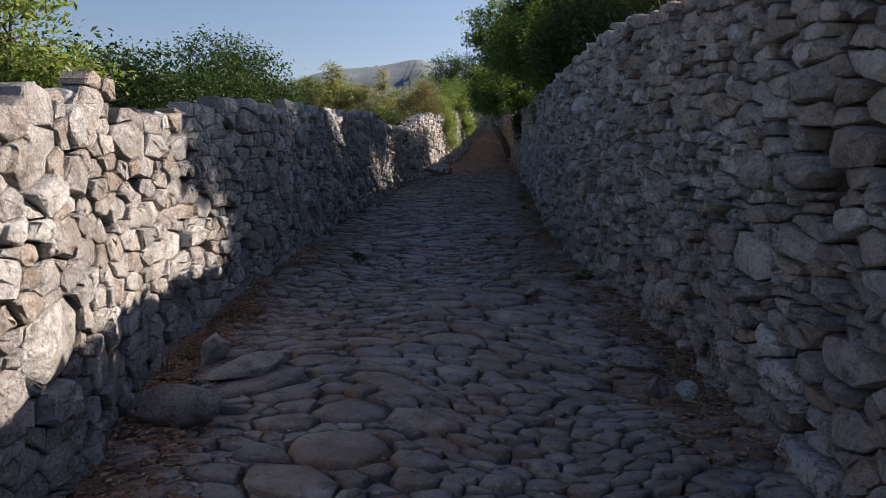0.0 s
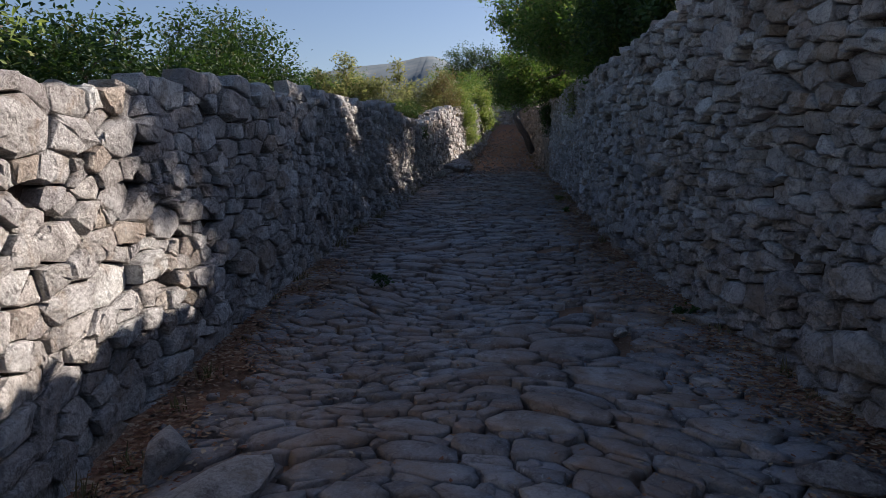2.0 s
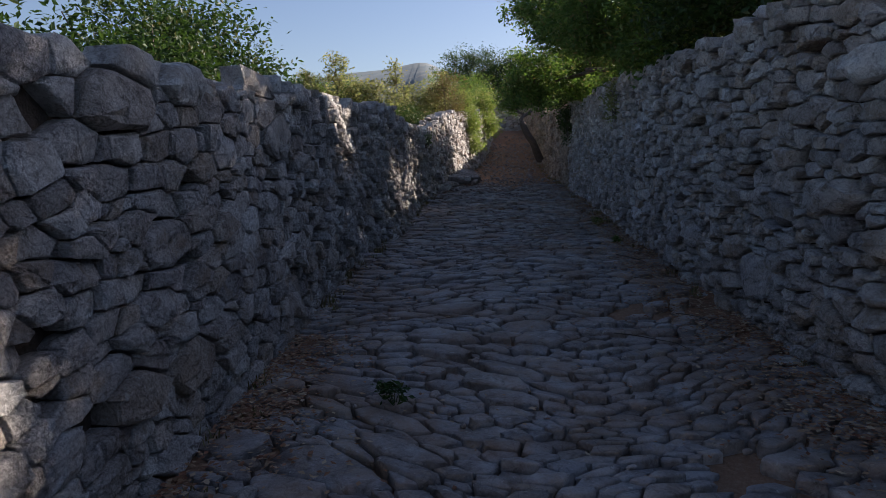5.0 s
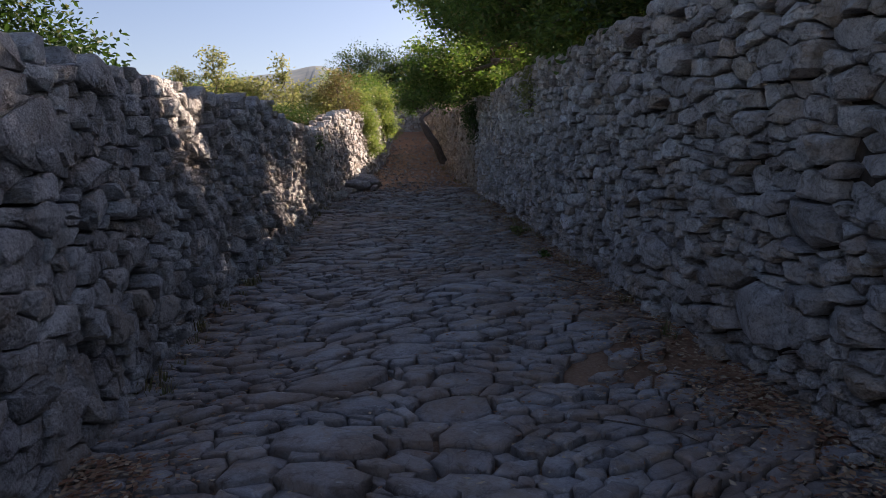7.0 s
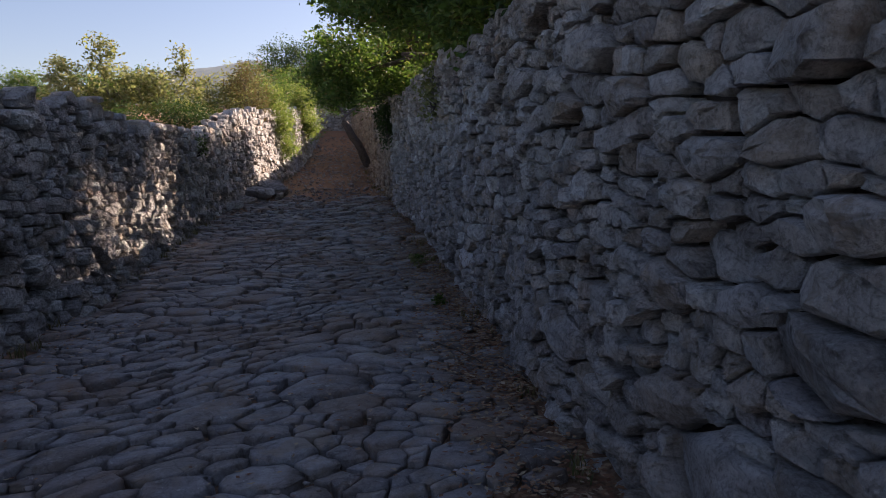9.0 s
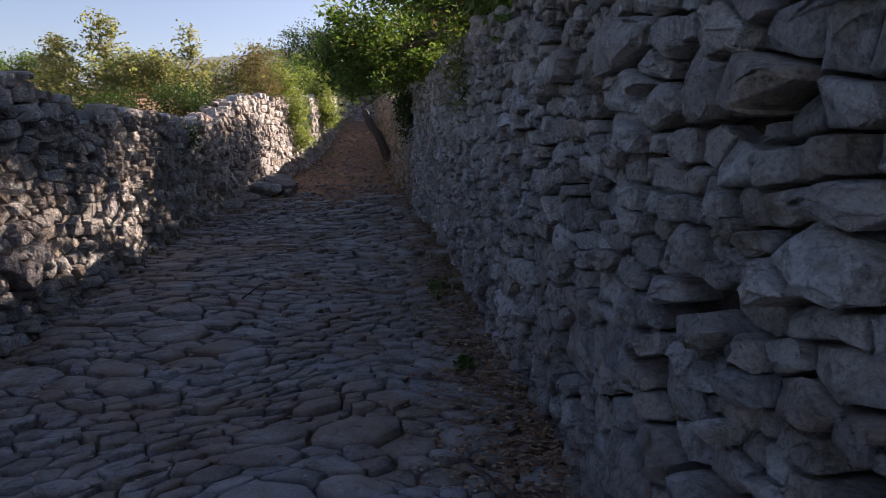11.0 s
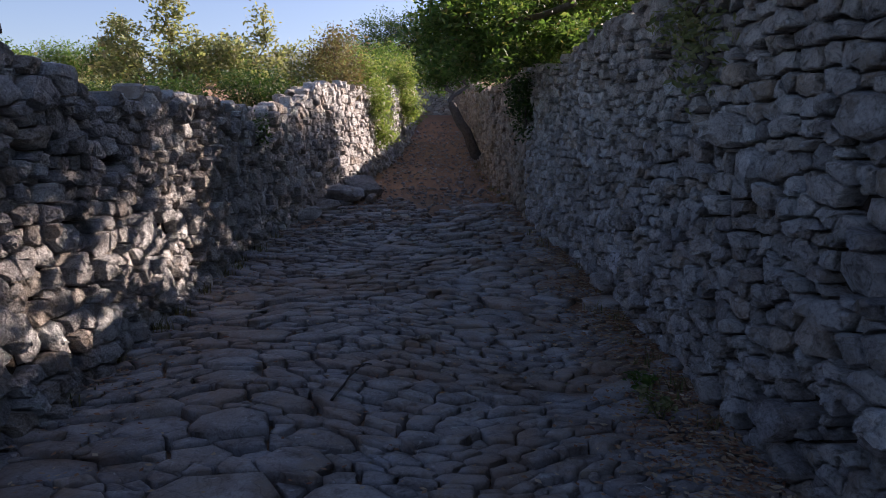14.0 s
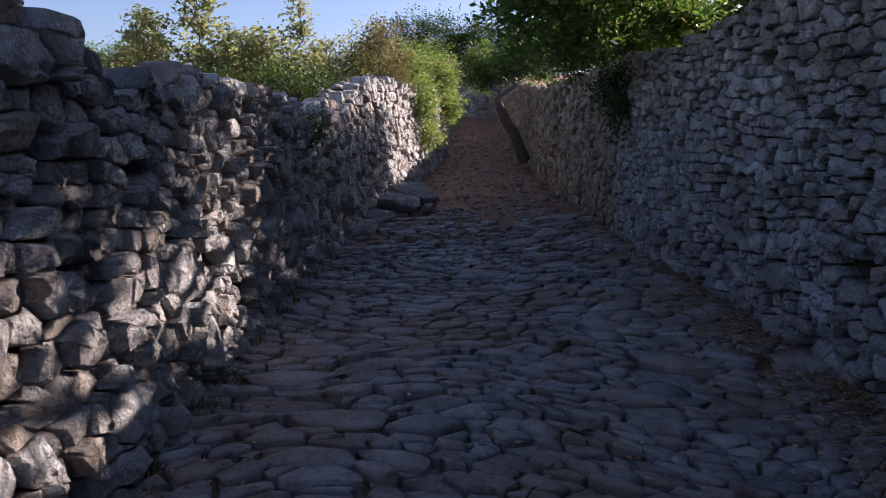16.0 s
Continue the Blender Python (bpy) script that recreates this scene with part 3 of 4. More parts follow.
def scatter_leaves(name, spots, size, mat, rng, tilt=0.35):
    """Small folded leaves lying or standing at the spots (x, y, z)."""
    n = len(spots)
    P = np.array(spots)
    ang = rng.uniform(0, 2 * np.pi, n)
    L = size * rng.uniform(0.6, 1.4, n)
    dx, dy = np.cos(ang) * L, np.sin(ang) * L
    wx, wy = -np.sin(ang) * L * 0.5, np.cos(ang) * L * 0.5
    up = rng.normal(0, tilt, (n, 4)) * L[:, None] * 0.5
    v = np.stack([np.column_stack([P[:, 0] - dx, P[:, 1] - dy, P[:, 2] + abs(up[:, 0])]), np.column_stack([P[:, 0] + wx, P[:, 1] + wy, P[:, 2] + abs(up[:, 1])]),
                  np.column_stack([P[:, 0] + dx, P[:, 1] + dy, P[:, 2] + abs(up[:, 2])]), np.column_stack([P[:, 0] - wx, P[:, 1] - wy, P[:, 2] + abs(up[:, 3])])], 1).reshape(-1, 3)
    f = [t for i in range(0, 4 * n, 4) for t in ((i, i + 1, i + 2), (i, i + 2, i + 3))]
    return mesh_of(name, v.tolist(), f, mat, smooth=False)


def litter():
    rng = np.random.default_rng(5)
    spots = []
    while len(spots) < 22000:
        y = rng.uniform(1.5, 34)
        xl, xr = float(west_x(y)), float(east_x(y))
        u = rng.random()
        if rng.random() < 0.45:
            x = xr - 0.05 - abs(rng.normal(0, 0.30))
        elif rng.random() < 0.5:
            x = xl + 0.05 + abs(rng.normal(0, 0.30))
        else:
            x = xl + (xr - xl) * u
        if noise.noise((x * 1.1, y * 1.1, 4)) < -0.12 + 0.35 * rng.normal():
            continue
        spots.append((x, y, float(floor_z(y)) - 0.02 + 0.055 * rng.random()))
    while len(spots) < 34000:
        y = rng.uniform(3, 20)
        x = float(east_x(y)) - 0.04 - abs(rng.normal(0, 0.26))
        if noise.noise((x * 2.2, y * 1.6, 14)) > -0.05 + 0.3 * rng.normal():
            spots.append((x, y, float(floor_z(y)) + 0.012 + 0.036 * rng.random()))
    while len(spots) < 40000:
        y = rng.uniform(2, 9)
        x = float(west_x(y)) + 0.06 + abs(rng.normal(0, 0.22))
        if noise.noise((x * 2.2, y * 1.6, 18)) > -0.05 + 0.3 * rng.normal():
            spots.append((x, y, float(floor_z(y)) + 0.01 + 0.03 * rng.random()))
    ob = scatter_leaves("fallen_leaves", spots, 0.018, leaf_litter, rng)
    tagged(ob, "dry brown fallen leaves lying along the lane", "leaf litter", kind="stuff")


litter()


def pebbles():
    rng = random.Random(8)
    heap = Heap()
    shapes = [rock(rng, 1, (1, 0.8, 0.55), 6) for _ in range(12)]
    n = 0
    while n < 4200:
        y = rng.uniform(1.5, 44) if n < 2600 else rng.uniform(19, 40)
        xl, xr = float(west_x(y)), float(east_x(y))
        far = y > 20
        x = rng.uniform(xl + 0.05, xr - 0.05) if far or rng.random() < 0.5 else rng.choice((xl + 0.05 + abs(rng.gauss(0, 0.3)), xr - 0.05 - abs(rng.gauss(0, 0.4))))
        r = 0.012 + 0.022 * rng.random() ** 2 + (0.05 * rng.random() ** 4 if far else 0.03 * rng.random() ** 4)
        vs, fs = rng.choice(shapes)
        heap.add(turned(vs * r, rng.uniform(0, 6.28)) + np.array((x, y, float(floor_z(y)) + (0.25 * r if far else rng.uniform(-0.03, 0.01)))), fs)
        n += 1
    tagged(heap.done("pebbles", road_stones), "loose grey pebbles scattered on the lane", "pebbles", kind="stuff")


pebbles()

# ---------------------------------------------------------------- plants


def tube(points, r0, r1, sides=7):
    verts, faces = [], []
    pts = [Vector(p) for p in points]
    n = len(pts)
    for i, p in enumerate(pts):
        t = (pts[min(i + 1, n - 1)] - pts[max(i - 1, 0)]).normalized()
        a = t.cross(Vector((0.3, 0.9, 0.1))).normalized()
        b = t.cross(a)
        r = r0 + (r1 - r0) * i / (n - 1)
        for k in range(sides):
            ang = 2 * math.pi * k / sides
            verts.append(tuple(p + (a * math.cos(ang) + b * math.sin(ang)) * r * (1 + 0.12 * noise.noise(p * 4 + a * k))))
    for i in range(n - 1):
        for k in range(sides):
            j = (k + 1) % sides
            faces.append((i * sides + k, i * sides + j, (i + 1) * sides + j, (i + 1) * sides + k))
    verts.append(tuple(pts[-1]))
    for k in range(sides):
        faces.append(((n - 1) * sides + k, (n - 1) * sides + (k + 1) % sides, len(verts) - 1))
    return verts, faces


def bent(a, b, rng, sag=0.30, n=9):
    a, b = Vector(a), Vector(b)
    ln = (b - a).length
    off = Vector((rng.uniform(1, 50), 0, 0))
    return [a.lerp(b, i / (n - 1)) + ln * sag * math.sin(math.pi * i / (n - 1)) * Vector((noise.noise(off + Vector((i * 0.5, 0, 0))), noise.noise(off + Vector((0, i * 0.5, 0))), abs(noise.noise(off)))) for i in range(n)]


def leaf_cloud(centres, per, spread, size, rng, droop=0.2):
    """Leaves in loose sprays round the centres; each leaf is folded along its rib."""
    C = np.repeat(np.array(centres), per, 0)
    n = len(C)
    P = C + rng.normal(0, 1, (n, 3)) * spread * np.array([1, 1, 0.75])
    P[:, 2] -= droop * spread * rng.random(n)
    ax = rng.normal(0, 1, (n, 3))
    ax[:, 2] = ax[:, 2] * 0.6 - 0.25
    ax /= np.linalg.norm(ax, axis=1, keepdims=True)
    nr = rng.normal(0, 0.7, (n, 3)) + np.array([0, 0, 1.0])
    sd = np.cross(ax, nr)
    sd /= np.linalg.norm(sd, axis=1, keepdims=True) + 1e-6
    up = np.cross(sd, ax)
    L = size * rng.uniform(0.6, 1.35, (n, 1))
    v = np.stack([P - ax * L, P + sd * L * 0.48 + up * L * 0.15, P + ax * L, P - sd * L * 0.48 + up * L * 0.15], 1).reshape(-1, 3)
    base = np.arange(n)[:, None] * 4
    f = np.concatenate([base + np.array([0, 1, 2]), base + np.array([0, 2, 3])], 1).reshape(-1, 3)
    return v, f


def plant(name, base, lobes, label, category, mat, seed, trunk=0.0, stems=6, per=56, spread=0.12, size=0.031, density=17.0, lean=None, group=""):
    """A bush or tree: stems from the base into each lobe (cx, cy, cz, rx, ry, rz), and a crown of leaf sprays."""
    rng, nrng = random.Random(seed), np.random.default_rng(seed)
    top = thing(name, base, label, category, group)
    inv = Matrix.Translation(-Vector(base))
    centres = []
    fork = Vector(lean) if lean else Vector(base)

    def wood(points, r0, r1, sides, wood_v, wood_f):
        v, f = tube(points, r0, r1, sides)
        k = len(wood_v)
        wood_v.extend(v)
        wood_f.extend(tuple(i + k for i in q) for q in f)
    if lean:
        v, f = tube(bent(base, lean, rng, 0.10, 9), trunk, trunk * 0.72, 10)
        t = mesh_of("trunk", v, f, bark, top)
        t.matrix_parent_inverse = inv
    for cx, cy, cz, rx, ry, rz in lobes:
        count = max(8, int(density * 4 * (rx * ry + ry * rz + rx * rz)))
        lobe = []
        off = Vector((rng.uniform(0, 90), rng.uniform(0, 90), 0))
        for _ in range(count):
            d = Vector((rng.gauss(0, 1), rng.gauss(0, 1), rng.gauss(0, 1))).normalized()
            bulge = 1 + 0.55 * noise.noise(d * 1.7 + off) + 0.25 * noise.noise(d * 4 + off)
            r = bulge * rng.uniform(0.12, 1.0) ** 0.5
            lobe.append((cx + d[0] * rx * r, cy + d[1] * ry * r, cz + d[2] * rz * r))
        centres += lobe
        hub = Vector((cx, cy, cz - 0.3 * rz))
        r0 = max(0.018, trunk * 0.36) if trunk else 0.022
        wv, wf = [], []
        wood(bent(fork, hub, rng), r0, r0 * 0.55, 6, wv, wf)
        for p in rng.sample(lobe, min(stems, len(lobe))):
            wood(bent(hub, p, rng, 0.2, 6), r0 * 0.5, 0.005, 5, wv, wf)
        b = mesh_of("limb", wv, wf, bark, top)
        b.matrix_parent_inverse = inv
    v, f = leaf_cloud(centres, per, spread, size, nrng)
    c = mesh_of("crown", v.tolist(), f.tolist(), mat, top, smooth=False)
    c.matrix_parent_inverse = inv
    c["kind"] = "stuff"
    return top


def west_ground(y, back=1.0):
    return side_level(y, -1) - 0.05


def east_ground(y):
    return side_level(y, 1) - 0.05


# west side, behind the wall
plant("bush", (-2.9, 4.4, west_ground(4.4)), [(-2.75, 4.4, 2.3, 0.36, 0.45, 0.36), (-3.15, 4.0, 2.5, 0.45, 0.5, 0.45), (-2.42, 4.5, 2.05, 0.22, 0.4, 0.2), (-2.95, 4.7, 2.75, 0.35, 0.4, 0.3)], "sunlit bush with broad green leaves leaning over the wall", "bush", leaf_sunny, 101, size=0.026, per=46, spread=0.085, density=22)
plant("bush", (-3.9, 6.6, west_ground(6.6)), [(-4.0, 6.4, 2.15, 0.8, 0.9, 0.55), (-3.6, 7.8, 2.2, 0.6, 0.9, 0.5)], "dense dark green bush behind the wall", "bush", leaf_dark, 102)
plant("bush", (-4.4, 9.2, west_ground(9.2)), [(-4.6, 9.0, 2.3, 0.9, 0.9, 0.7), (-3.6, 9.8, 2.25, 0.7, 0.8, 0.5)], "dark green shrub behind the wall", "bush", leaf_dark, 103)
plant("bush", (-3.6, 11.6, west_ground(11.6)), [(-3.6, 11.7, 2.75, 1.0, 0.9, 0.85), (-2.95, 12.1, 2.45, 0.55, 0.55, 0.5), (-3.3, 10.6, 2.5, 0.6, 0.6, 0.55)], "dark evergreen bush with a ragged outline", "bush", leaf_dark, 104, density=22)
plant("bush", (-5.2, 14.5, west_ground(14.5)), [(-5.4, 14.5, 2.5, 1.1, 1.2, 0.45)], "low green bush behind the wall", "bush", leaf_mid, 105)
plant("bush", (-3.0, 24.5, west_ground(24)), [(-3.4, 24.3, 2.75, 1.0, 0.9, 0.4), (-2.0, 25.2, 2.95, 0.8, 0.9, 0.45), (-4.9, 24.5, 2.7, 0.9, 0.9, 0.4)], "low dark thicket behind the broken wall top", "bush", leaf_dark, 113, size=0.03)
plant("bush", (-3.8, 19.5, west_ground(19.5)), [(-4.0, 19.5, 2.1, 0.8, 1.0, 0.35), (-5.2, 21.0, 2.3, 1.0, 1.0, 0.4)], "low grey-green scrub behind the wall", "bush", leaf_dry, 115, size=0.03)
plant("bush", (-7.5, 30.5, west_ground(30)), [(-7.4, 30.5, 3.1, 1.2, 1.0, 0.7), (-9.6, 31.5, 3.0, 1.3, 1.0, 0.6), (-6.4, 29.6, 3.0, 0.9, 0.9, 0.6)], "pale green thicket on the bank", "bush", leaf_light, 116, size=0.05, per=30, density=12)
plant("bush", (-4.4, 28.0, west_ground(28)), [(-5.2, 28.0, 3.7, 0.9, 0.9, 0.85), (-4.1, 28.6, 3.9, 0.8, 0.8, 0.8), (-4.5, 28.2, 4.9, 0.4, 0.4, 0.55), (-5.6, 28.2, 4.5, 0.35, 0.35, 0.45)], "sunlit shrub with upright leafy shoots", "bush", leaf_light, 106, size=0.058, per=20, spread=0.10, density=15)
plant("bush", (-2.8, 29.0, west_ground(29)), [(-2.9, 29.0, 3.7, 0.9, 0.8, 0.75), (-2.5, 29.2, 4.8, 0.26, 0.26, 0.6), (-3.4, 29.3, 4.4, 0.3, 0.3, 0.45)], "sunlit carob shrub with tall shoots", "bush", leaf_light, 114, size=0.058, per=20, spread=0.10, density=15)
plant("bush", (-1.6, 30.0, west_ground(30)), [(-1.8, 30.0, 3.8, 0.8, 0.8, 0.7), (-1.0, 30.4, 4.1, 0.7, 0.7, 0.75)], "sunlit green bush on the bank", "bush", leaf_light, 107, size=0.05, per=24, spread=0.10)
plant("bush", (-0.6, 28.0, west_ground(28)), [(-0.75, 28.2, 4.1, 0.55, 0.65, 0.6), (-0.45, 27.4, 3.5, 0.35, 0.5, 0.45)], "dry brownish shrub on top of the wall", "bush", leaf_dry, 108, size=0.04, per=24)
plant("bush", (-0.05, 29.2, west_ground(29.2)), [(-0.05, 29.0, 3.7, 0.42, 0.6, 0.55), (0.25, 29.2, 3.0, 0.34, 0.6, 0.65), (0.35, 29.4, 2.3, 0.26, 0.5, 0.35)], "yellow-green bush hanging down the wall face", "bush", leaf_sunny, 109, density=26, size=0.042, per=26)
plant("bush", (1.0, 35.0, west_ground(35)), [(1.0, 35.0, 4.1, 0.55, 0.9, 0.7), (1.25, 35.4, 3.3, 0.4, 0.7, 0.6)], "yellow-green bush over the lane's edge", "bush", leaf_sunny, 110, density=22, size=0.05, per=26)
plant("tree", (1.5, 50.0, 5.0), [(1.0, 50.0, 7.4, 2.2, 1.8, 1.6), (3.6, 50.5, 7.2, 2.0, 1.8, 1.7), (5.8, 50.0, 7.0, 1.8, 1.6, 1.6)], "dark leafy trees closing the end of the lane", "tree", leaf_dark, 111, trunk=0.14, lean=(1.7, 50, 6.4), size=0.06, per=36, spread=0.2, density=10)
plant("bush", (-0.5, 40.0, west_ground(40)), [(-0.6, 40.0, 5.0, 1.6, 1.4, 1.2), (0.9, 42.0, 5.2, 1.0, 1.2, 1.2)], "green thicket on the bank", "bush", leaf_mid, 112, size=0.05, per=36, spread=0.18, density=12)
for i, (x, y, s) in enumerate(((-17.5, 44, 1.0), (-14.5, 46, 0.85), (-21, 48, 1.1), (-11, 42, 0.7), (-9, 47, 0.9), (-6.5, 44, 0.8), (-13, 30, 0.55), (-9.5, 31, 0.5))):
    g = west_ground(44) - 0.3 if y > 35 else west_ground(30) + 0.1
    plant("tree", (x, y, g), [(x, y, g + 2.0 * s, 1.5 * s, 1.4 * s, 1.1 * s), (x + 0.8 * s, y, g + 1.5 * s, 1.0 * s, 1.0 * s, 0.8 * s)], "far green tree on the bank", "tree", leaf_mid, 140 + i, trunk=0.10, lean=(x, y, g + 1.0 * s), size=0.06, per=34, spread=0.19, density=12, group="far trees")

# east side, above the retaining wall
plant("tree", (3.9, 11.0, east_ground(10.5)), [(2.8, 10.4, 3.2, 0.85, 0.9, 0.6), (2.45, 12.0, 3.45, 0.9, 1.1, 0.75), (4.8, 11.85, 5.0, 1.5, 1.4, 1.1), (4.9, 11.45, 6.3, 1.5, 1.4, 1.0)], "dark green broad-leaved tree overhanging the wall", "tree", leaf_dark, 131, trunk=0.13, lean=(3.5, 10.8, 3.3), size=0.042, density=16)
plant("tree", (3.9, 14.0, east_ground(14.0)), [(2.4, 13.6, 3.6, 0.9, 1.1, 0.8), (3.9, 13.4, 4.8, 1.5, 1.6, 1.3), (1.9, 15.6, 3.9, 1.0, 1.2, 0.8), (2.6, 14.6, 3.45, 0.65, 0.7, 0.6)], "green broad-leaved tree overhanging the lane", "tree", leaf_mid, 132, trunk=0.14, lean=(3.4, 14.0, 3.5), size=0.044, density=16)
plant("tree", (4.2, 18.5, east_ground(18.5)), [(1.8, 18.0, 4.45, 1.0, 1.1, 0.75), (3.5, 16.9, 4.9, 1.3, 1.3, 1.2), (1.6, 21.2, 3.6, 0.95, 1.0, 0.85), (3.3, 19.8, 5.2, 1.2, 1.3, 0.8), (2.8, 16.3, 3.4, 0.6, 0.7, 0.5), (2.95, 19.4, 3.3, 0.3, 0.5, 0.3), (3.2, 22.9, 4.4, 1.0, 1.1, 0.9), (1.8, 20.6, 5.3, 1.0, 1.0, 0.8), (2.7, 19.2, 5.9, 1.1, 1.0, 0.8), (2.85, 20.9, 3.2, 0.4, 0.9, 0.4)], "green tree with limbs reaching over the lane", "tree", leaf_mid, 133, trunk=0.15, lean=(3.3, 18.8, 3.4), size=0.046, density=13)
plant("tree", (3.22, 32.4, float(floor_z(32.4)) - 0.05), [(2.2, 33.2, 4.2, 0.9, 0.6, 0.75), (3.4, 33.4, 4.5, 0.8, 0.6, 0.7)], "leaning tree growing from the foot of the wall", "tree", leaf_mid, 134, trunk=0.17, lean=(2.35, 32.2, 3.2), size=0.05, density=14)
plant("bush", (4.6, 24.0, east_ground(24)), [(3.6, 23.4, 3.4, 0.9, 1.0, 0.6), (3.9, 26.2, 4.4, 1.1, 1.2, 1.1), (3.4, 24.6, 4.1, 1.0, 1.0, 0.9), (2.85, 24.3, 3.9, 0.75, 0.9, 0.6), (2.9, 25.8, 3.8, 0.55, 0.6, 0.5), (3.1, 27.2, 4.0, 0.8, 0.9, 0.8), (2.7, 22.9, 3.75, 0.55, 0.7, 0.5)], "dark bush above the retaining wall", "bush", leaf_dark, 135, density=19)
plant("bush", (3.2, 18.8, east_ground(18.8)), [(2.75, 18.4, 3.3, 0.4, 1.3, 0.3), (3.0, 18.0, 3.8, 0.6, 1.2, 0.45)], "thin straggling bush along the wall top", "bush", leaf_mid, 151, density=7, per=34, spread=0.15, size=0.034)
plant("bush", (3.1, 7.9, east_ground(8)), [(2.9, 9.3, 2.85, 0.55, 0.5, 0.35)], "low dark bush at the edge of the wall top", "bush", leaf_dark, 136)
# greenery hanging down the east wall face
plant("creeper", (2.5, 15.7, east_ground(15.7)), [(2.08, 15.7, 2.75, 0.16, 0.4, 0.28), (2.05, 15.4, 2.45, 0.10, 0.2, 0.25)], "green creeper hanging over the wall edge", "creeper", leaf_light, 137, density=26, size=0.03, spread=0.06, per=20, group="creepers")
plant("creeper", (2.8, 22.0, east_ground(22)), [(2.4, 22.0, 2.75, 0.18, 0.6, 0.35), (2.38, 21.6, 2.35, 0.10, 0.3, 0.35)], "dark green creeper hanging down the wall", "creeper", leaf_dark, 138, density=40, size=0.03, spread=0.06, per=20, group="creepers")
plant("creeper", (-1.5, 20.3, west_ground(20.3)), [(-1.08, 20.3, 2.15, 0.10, 0.18, 0.22)], "small green creeper on the wall top", "creeper", leaf_mid, 139, density=40, size=0.022, spread=0.05, per=20, group="creepers")

# ---------------------------------------------------------------- loose stones, weeds, sticks


def loose_stone(x, y, r, squash, seed, label, mat=None, category="stone"):
    rng = random.Random(seed)
    vs, fs = rock(rng, 1.2 * r, squash, 11)
    vs = turned(vs, rng.uniform(0, 6.28))
    ob = mesh_of("loose_stone" if category == "stone" else "boulder", vs.tolist(), fs, mat or wall_stone, smooth=False)
    ob.location = (x, y, float(floor_z(y)) + 0.01 - float(vs[:, 2].min()) * 0.6)
    return tagged(ob, label, category, "loose stones on the lane")


LOOSE = [(1.25, 3.85, 0.085, (1, 0.9, 0.9)), (1.43, 3.86, 0.075, (1.1, 0.8, 0.8)), (1.30, 4.35, 0.13, (1.4, 0.8, 0.45)), (0.86, 4.0, 0.06, (1.2, 0.8, 0.5)), (1.72, 3.5, 0.11, (1.3, 0.8, 0.6)),
         (-1.42, 3.5, 0.17, (1.5, 0.7, 0.8)), (-1.28, 4.25, 0.22, (1.4, 0.9, 0.3)), (-1.58, 4.5, 0.14, (1.1, 0.8, 0.8)), (-1.5, 6.8, 0.06, (1.3, 0.9, 0.6)), (-1.40, 6.0, 0.075, (1.4, 0.8, 0.5)), (0.84, 6.35, 0.07, (1.5, 0.7, 0.45)),
         (1.55, 6.6, 0.14, (1.8, 0.7, 0.3)), (1.44, 8.35, 0.05, (1.5, 0.8, 0.5)), (1.62, 12.4, 0.06, (1.3, 0.9, 0.6)), (-1.25, 5.4, 0.05, (1.2, 0.9, 0.6)), (0.6, 16.4, 0.05, (1.3, 0.8, 0.5)), (-1.2, 16.9, 0.07, (1.2, 0.9, 0.6))]
for i, (x, y, r, sq) in enumerate(LOOSE):
    loose_stone(x, y, r, sq, 300 + i, "reddish brown broken stone on the lane" if i in (1, 8) else "pale grey broken stone on the lane")
for i, (x, y, r, sq) in enumerate([(-0.35, 24.0, 0.30, (1.25, 1.0, 0.75)), (-0.08, 24.8, 0.36, (1.3, 1.1, 0.65)), (-0.6, 22.9, 0.20, (1.2, 1.0, 0.8)), (0.12, 24.0, 0.15, (1.3, 1.0, 0.6)), (-0.75, 21.9, 0.16, (1.2, 1.0, 0.8))]):
    loose_stone(x, y, r, sq, 340 + i, "grey fallen boulder at the foot of the wall", None, "boulder")


def weed(x, y, r, seed, mat, label):
    rng, nrng = random.Random(seed), np.random.default_rng(seed)
    z = float(floor_z(y))
    top = thing("weed", (x, y, z), label, "plant", "weeds in the joints")
    stems_v, stems_f = [], []
    tips = []
    for _ in range(9):
        a = rng.uniform(0, 6.28)
        tip = (x + math.cos(a) * r * rng.uniform(0.3, 1), y + math.sin(a) * r * rng.uniform(0.3, 1), z + r * rng.uniform(0.5, 1.2))
        v, f = tube(bent((x, y, z - 0.02), tip, rng, 0.2, 5), 0.004, 0.0015, 4)
        k = len(stems_v)
        stems_v += v
        stems_f += [tuple(i + k for i in q) for q in f]
        tips.append(tip)
    inv = Matrix.Translation((-x, -y, -z))
    s = mesh_of("stem", stems_v, stems_f, mat, top)
    s.matrix_parent_inverse = inv
    v, f = leaf_cloud(tips, 14, r * 0.22, 0.02, nrng)
    lf = mesh_of("foliage", v.tolist(), f.tolist(), mat, top, smooth=False)
    lf.matrix_parent_inverse = inv
    lf["kind"] = "stuff"


weed(-0.96, 7.8, 0.10, 401, leaf_dark, "small dark green weed between the cobbles")
weed(1.74, 15.05, 0.11, 402, leaf_light, "pale green weed at the foot of the wall")
weed(1.78, 15.4, 0.08, 403, leaf_mid, "small green weed at the foot of the wall")
weed(1.60, 13.3, 0.07, 404, leaf_mid, "small green weed at the foot of the wall")
weed(1.42, 6.75, 0.08, 405, leaf_dark, "small dark green weed at the foot of the wall")


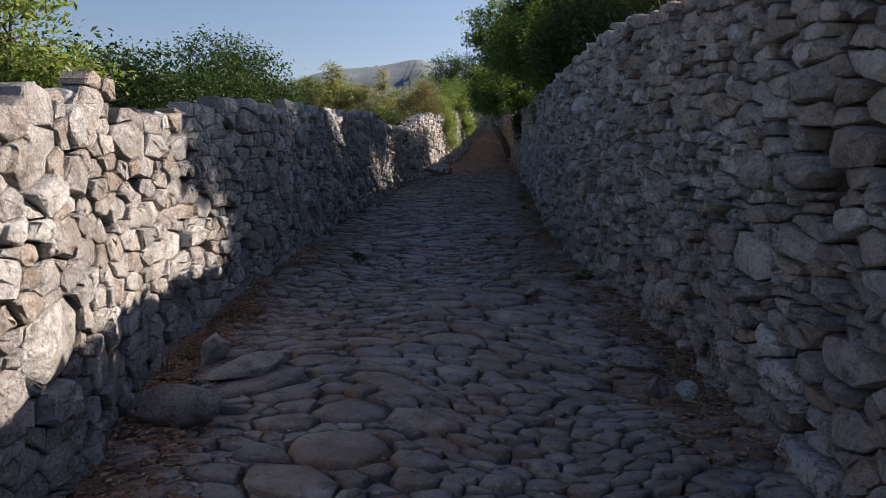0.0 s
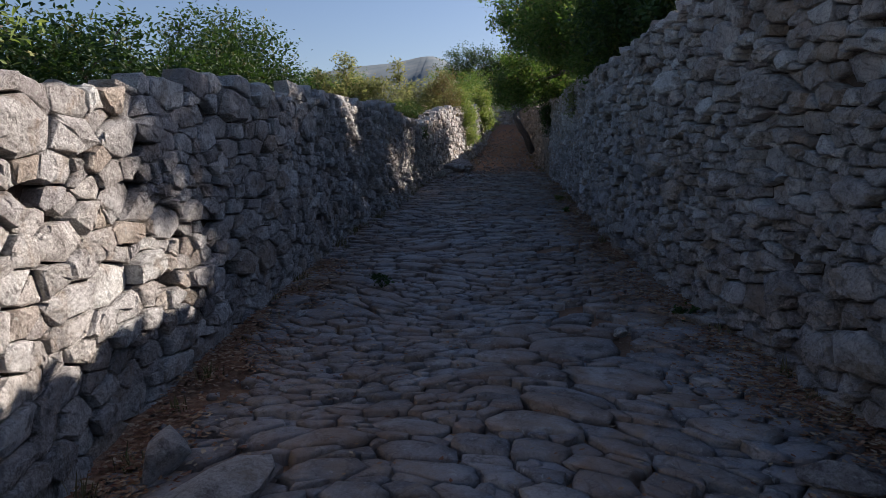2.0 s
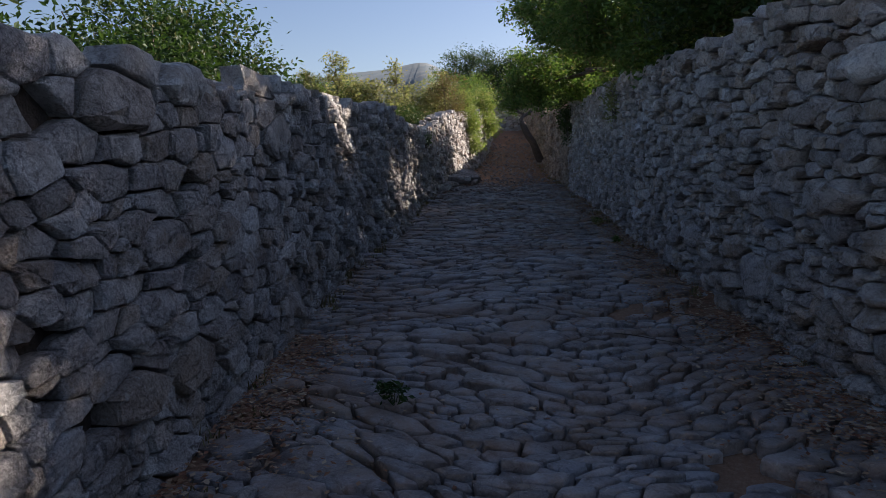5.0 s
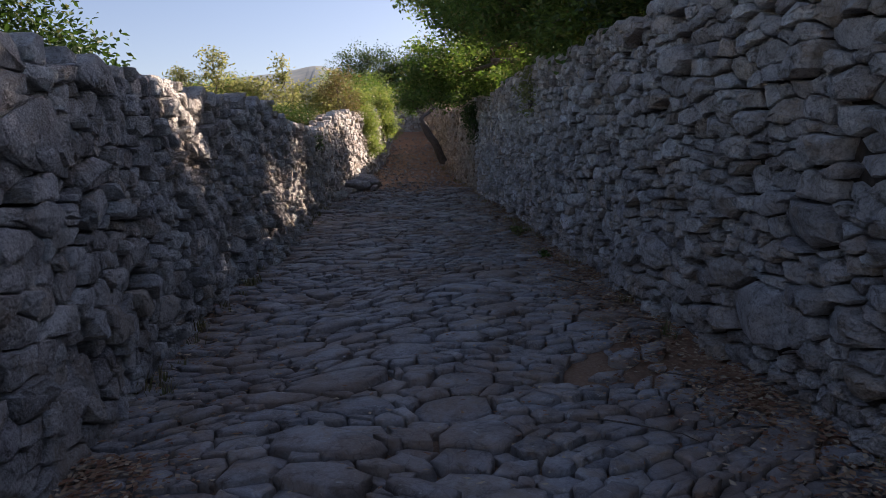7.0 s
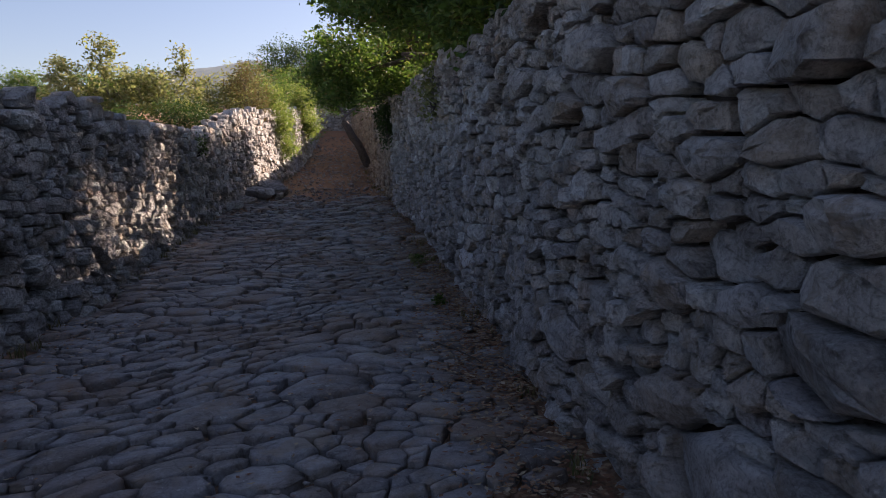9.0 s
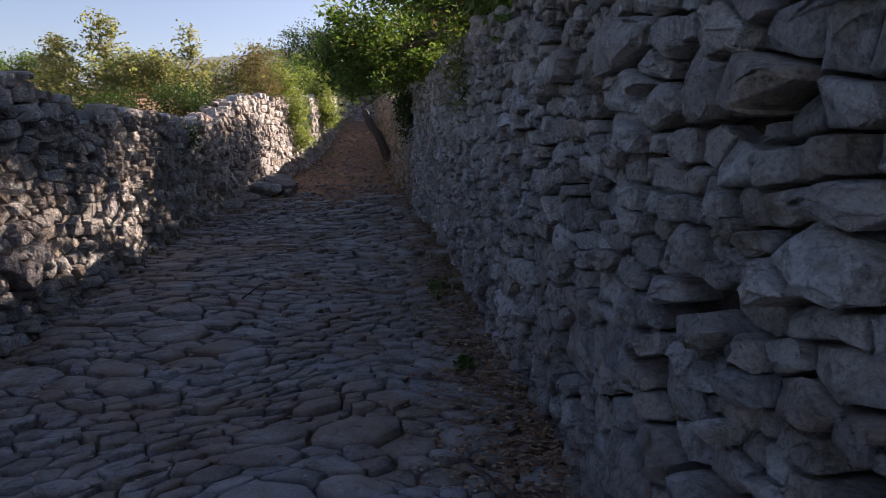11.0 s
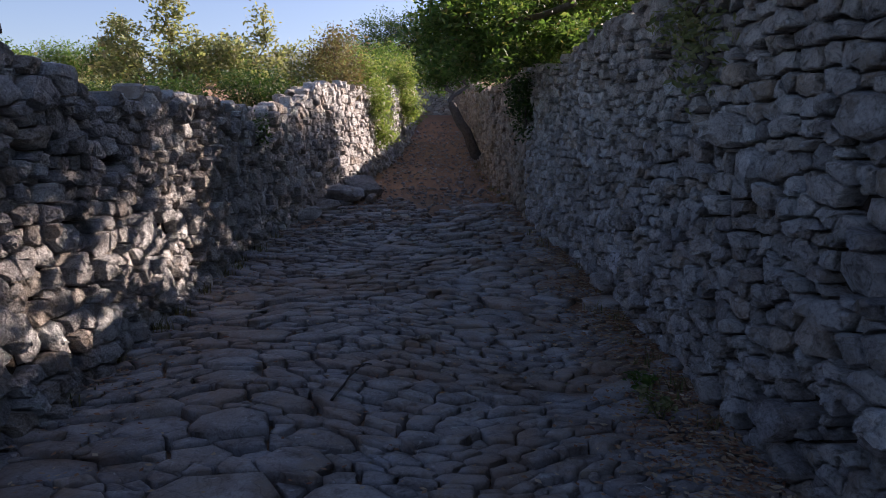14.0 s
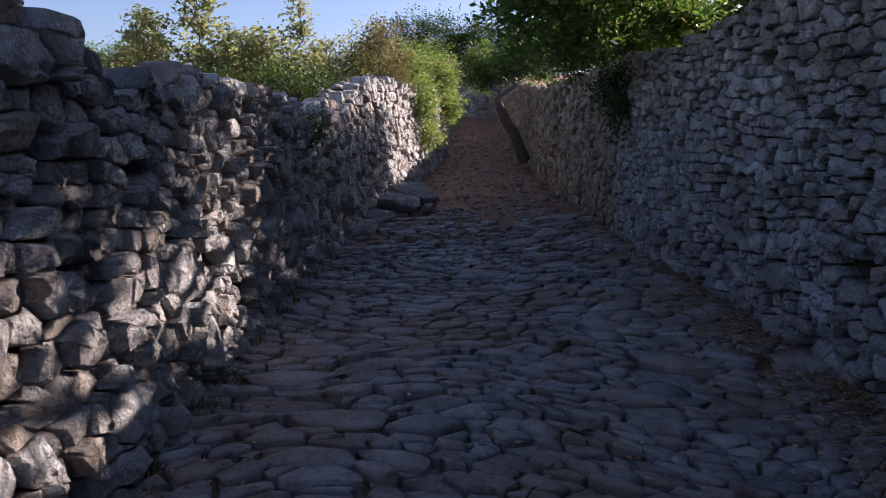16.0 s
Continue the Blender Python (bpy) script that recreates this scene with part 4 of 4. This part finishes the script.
def grass_tufts():
    """Dry grass along the wall feet and on the wall tops."""
    rng = np.random.default_rng(77)
    verts, faces = [], []

    def tuft(x, y, z, h, n):
        for _ in range(n):
            a, lean = rng.uniform(0, 6.28), rng.uniform(0.1, 0.7)
            hh = h * rng.uniform(0.5, 1.2)
            bx, by = x + rng.normal(0, 0.03), y + rng.normal(0, 0.03)
            dx, dy = math.cos(a) * lean * hh, math.sin(a) * lean * hh
            px, py = -math.sin(a) * 0.0035, math.cos(a) * 0.0035
            k = len(verts)
            verts.extend([(bx - px, by - py, z), (bx + px, by + py, z), (bx + 0.4 * dx + px, by + 0.4 * dy + py, z + 0.6 * hh), (bx + 0.4 * dx - px, by + 0.4 * dy - py, z + 0.6 * hh), (bx + dx, by + dy, z + hh)])
            faces.extend([(k, k + 1, k + 2), (k, k + 2, k + 3), (k + 3, k + 2, k + 4)])
    for _ in range(150):
        y = rng.uniform(3, 34)
        west = rng.random() < 0.6
        x = float(west_x(y)) + rng.uniform(0.06, 0.22) if west else float(east_x(y)) - rng.uniform(0.06, 0.25)
        tuft(x, y, float(floor_z(y)) - 0.01, rng.uniform(0.05, 0.13), 16)
    for _ in range(260):
        y = rng.uniform(4.5, 30)
        x = float(west_x(y)) - rng.uniform(0.55, 1.6)
        tuft(x, y, side_level(y, -1), rng.uniform(0.2, 0.5), 14)
    for _ in range(60):
        y = rng.uniform(5, 24)
        x = float(east_x(y)) + rng.uniform(0.2, 0.5)
        tuft(x, y, side_level(y, 1), rng.uniform(0.15, 0.35), 14)
    ob = mesh_of("dry_grass", verts, faces, grass_dry, smooth=False)
    tagged(ob, "dry straw-coloured grass along the walls", "grass", kind="stuff")


grass_tufts()


def stick(points, r, seed):
    rng = random.Random(seed)
    pts = []
    for a, b in zip(points[:-1], points[1:]):
        pts += bent((a[0], a[1], float(floor_z(a[1])) + 0.05), (b[0], b[1], float(floor_z(b[1])) + 0.05), rng, 0.15, 4)[:-1]
    pts.append((points[-1][0], points[-1][1], float(floor_z(points[-1][1])) + 0.04))
    v, f = tube(pts, r, r * 0.5, 5)
    tagged(mesh_of("twig", v, f, bark), "thin dry twig lying on the cobbles", "twig", "fallen twigs")


stick([(0.05, 15.3), (0.12, 15.6), (0.25, 15.85)], 0.009, 1)
stick([(1.30, 12.1), (1.42, 11.85), (1.50, 11.6)], 0.007, 2)
stick([(0.5, 8.9), (0.75, 8.75), (0.9, 8.6)], 0.005, 3)
stick([(1.1, 9.4), (1.3, 9.2)], 0.005, 4)
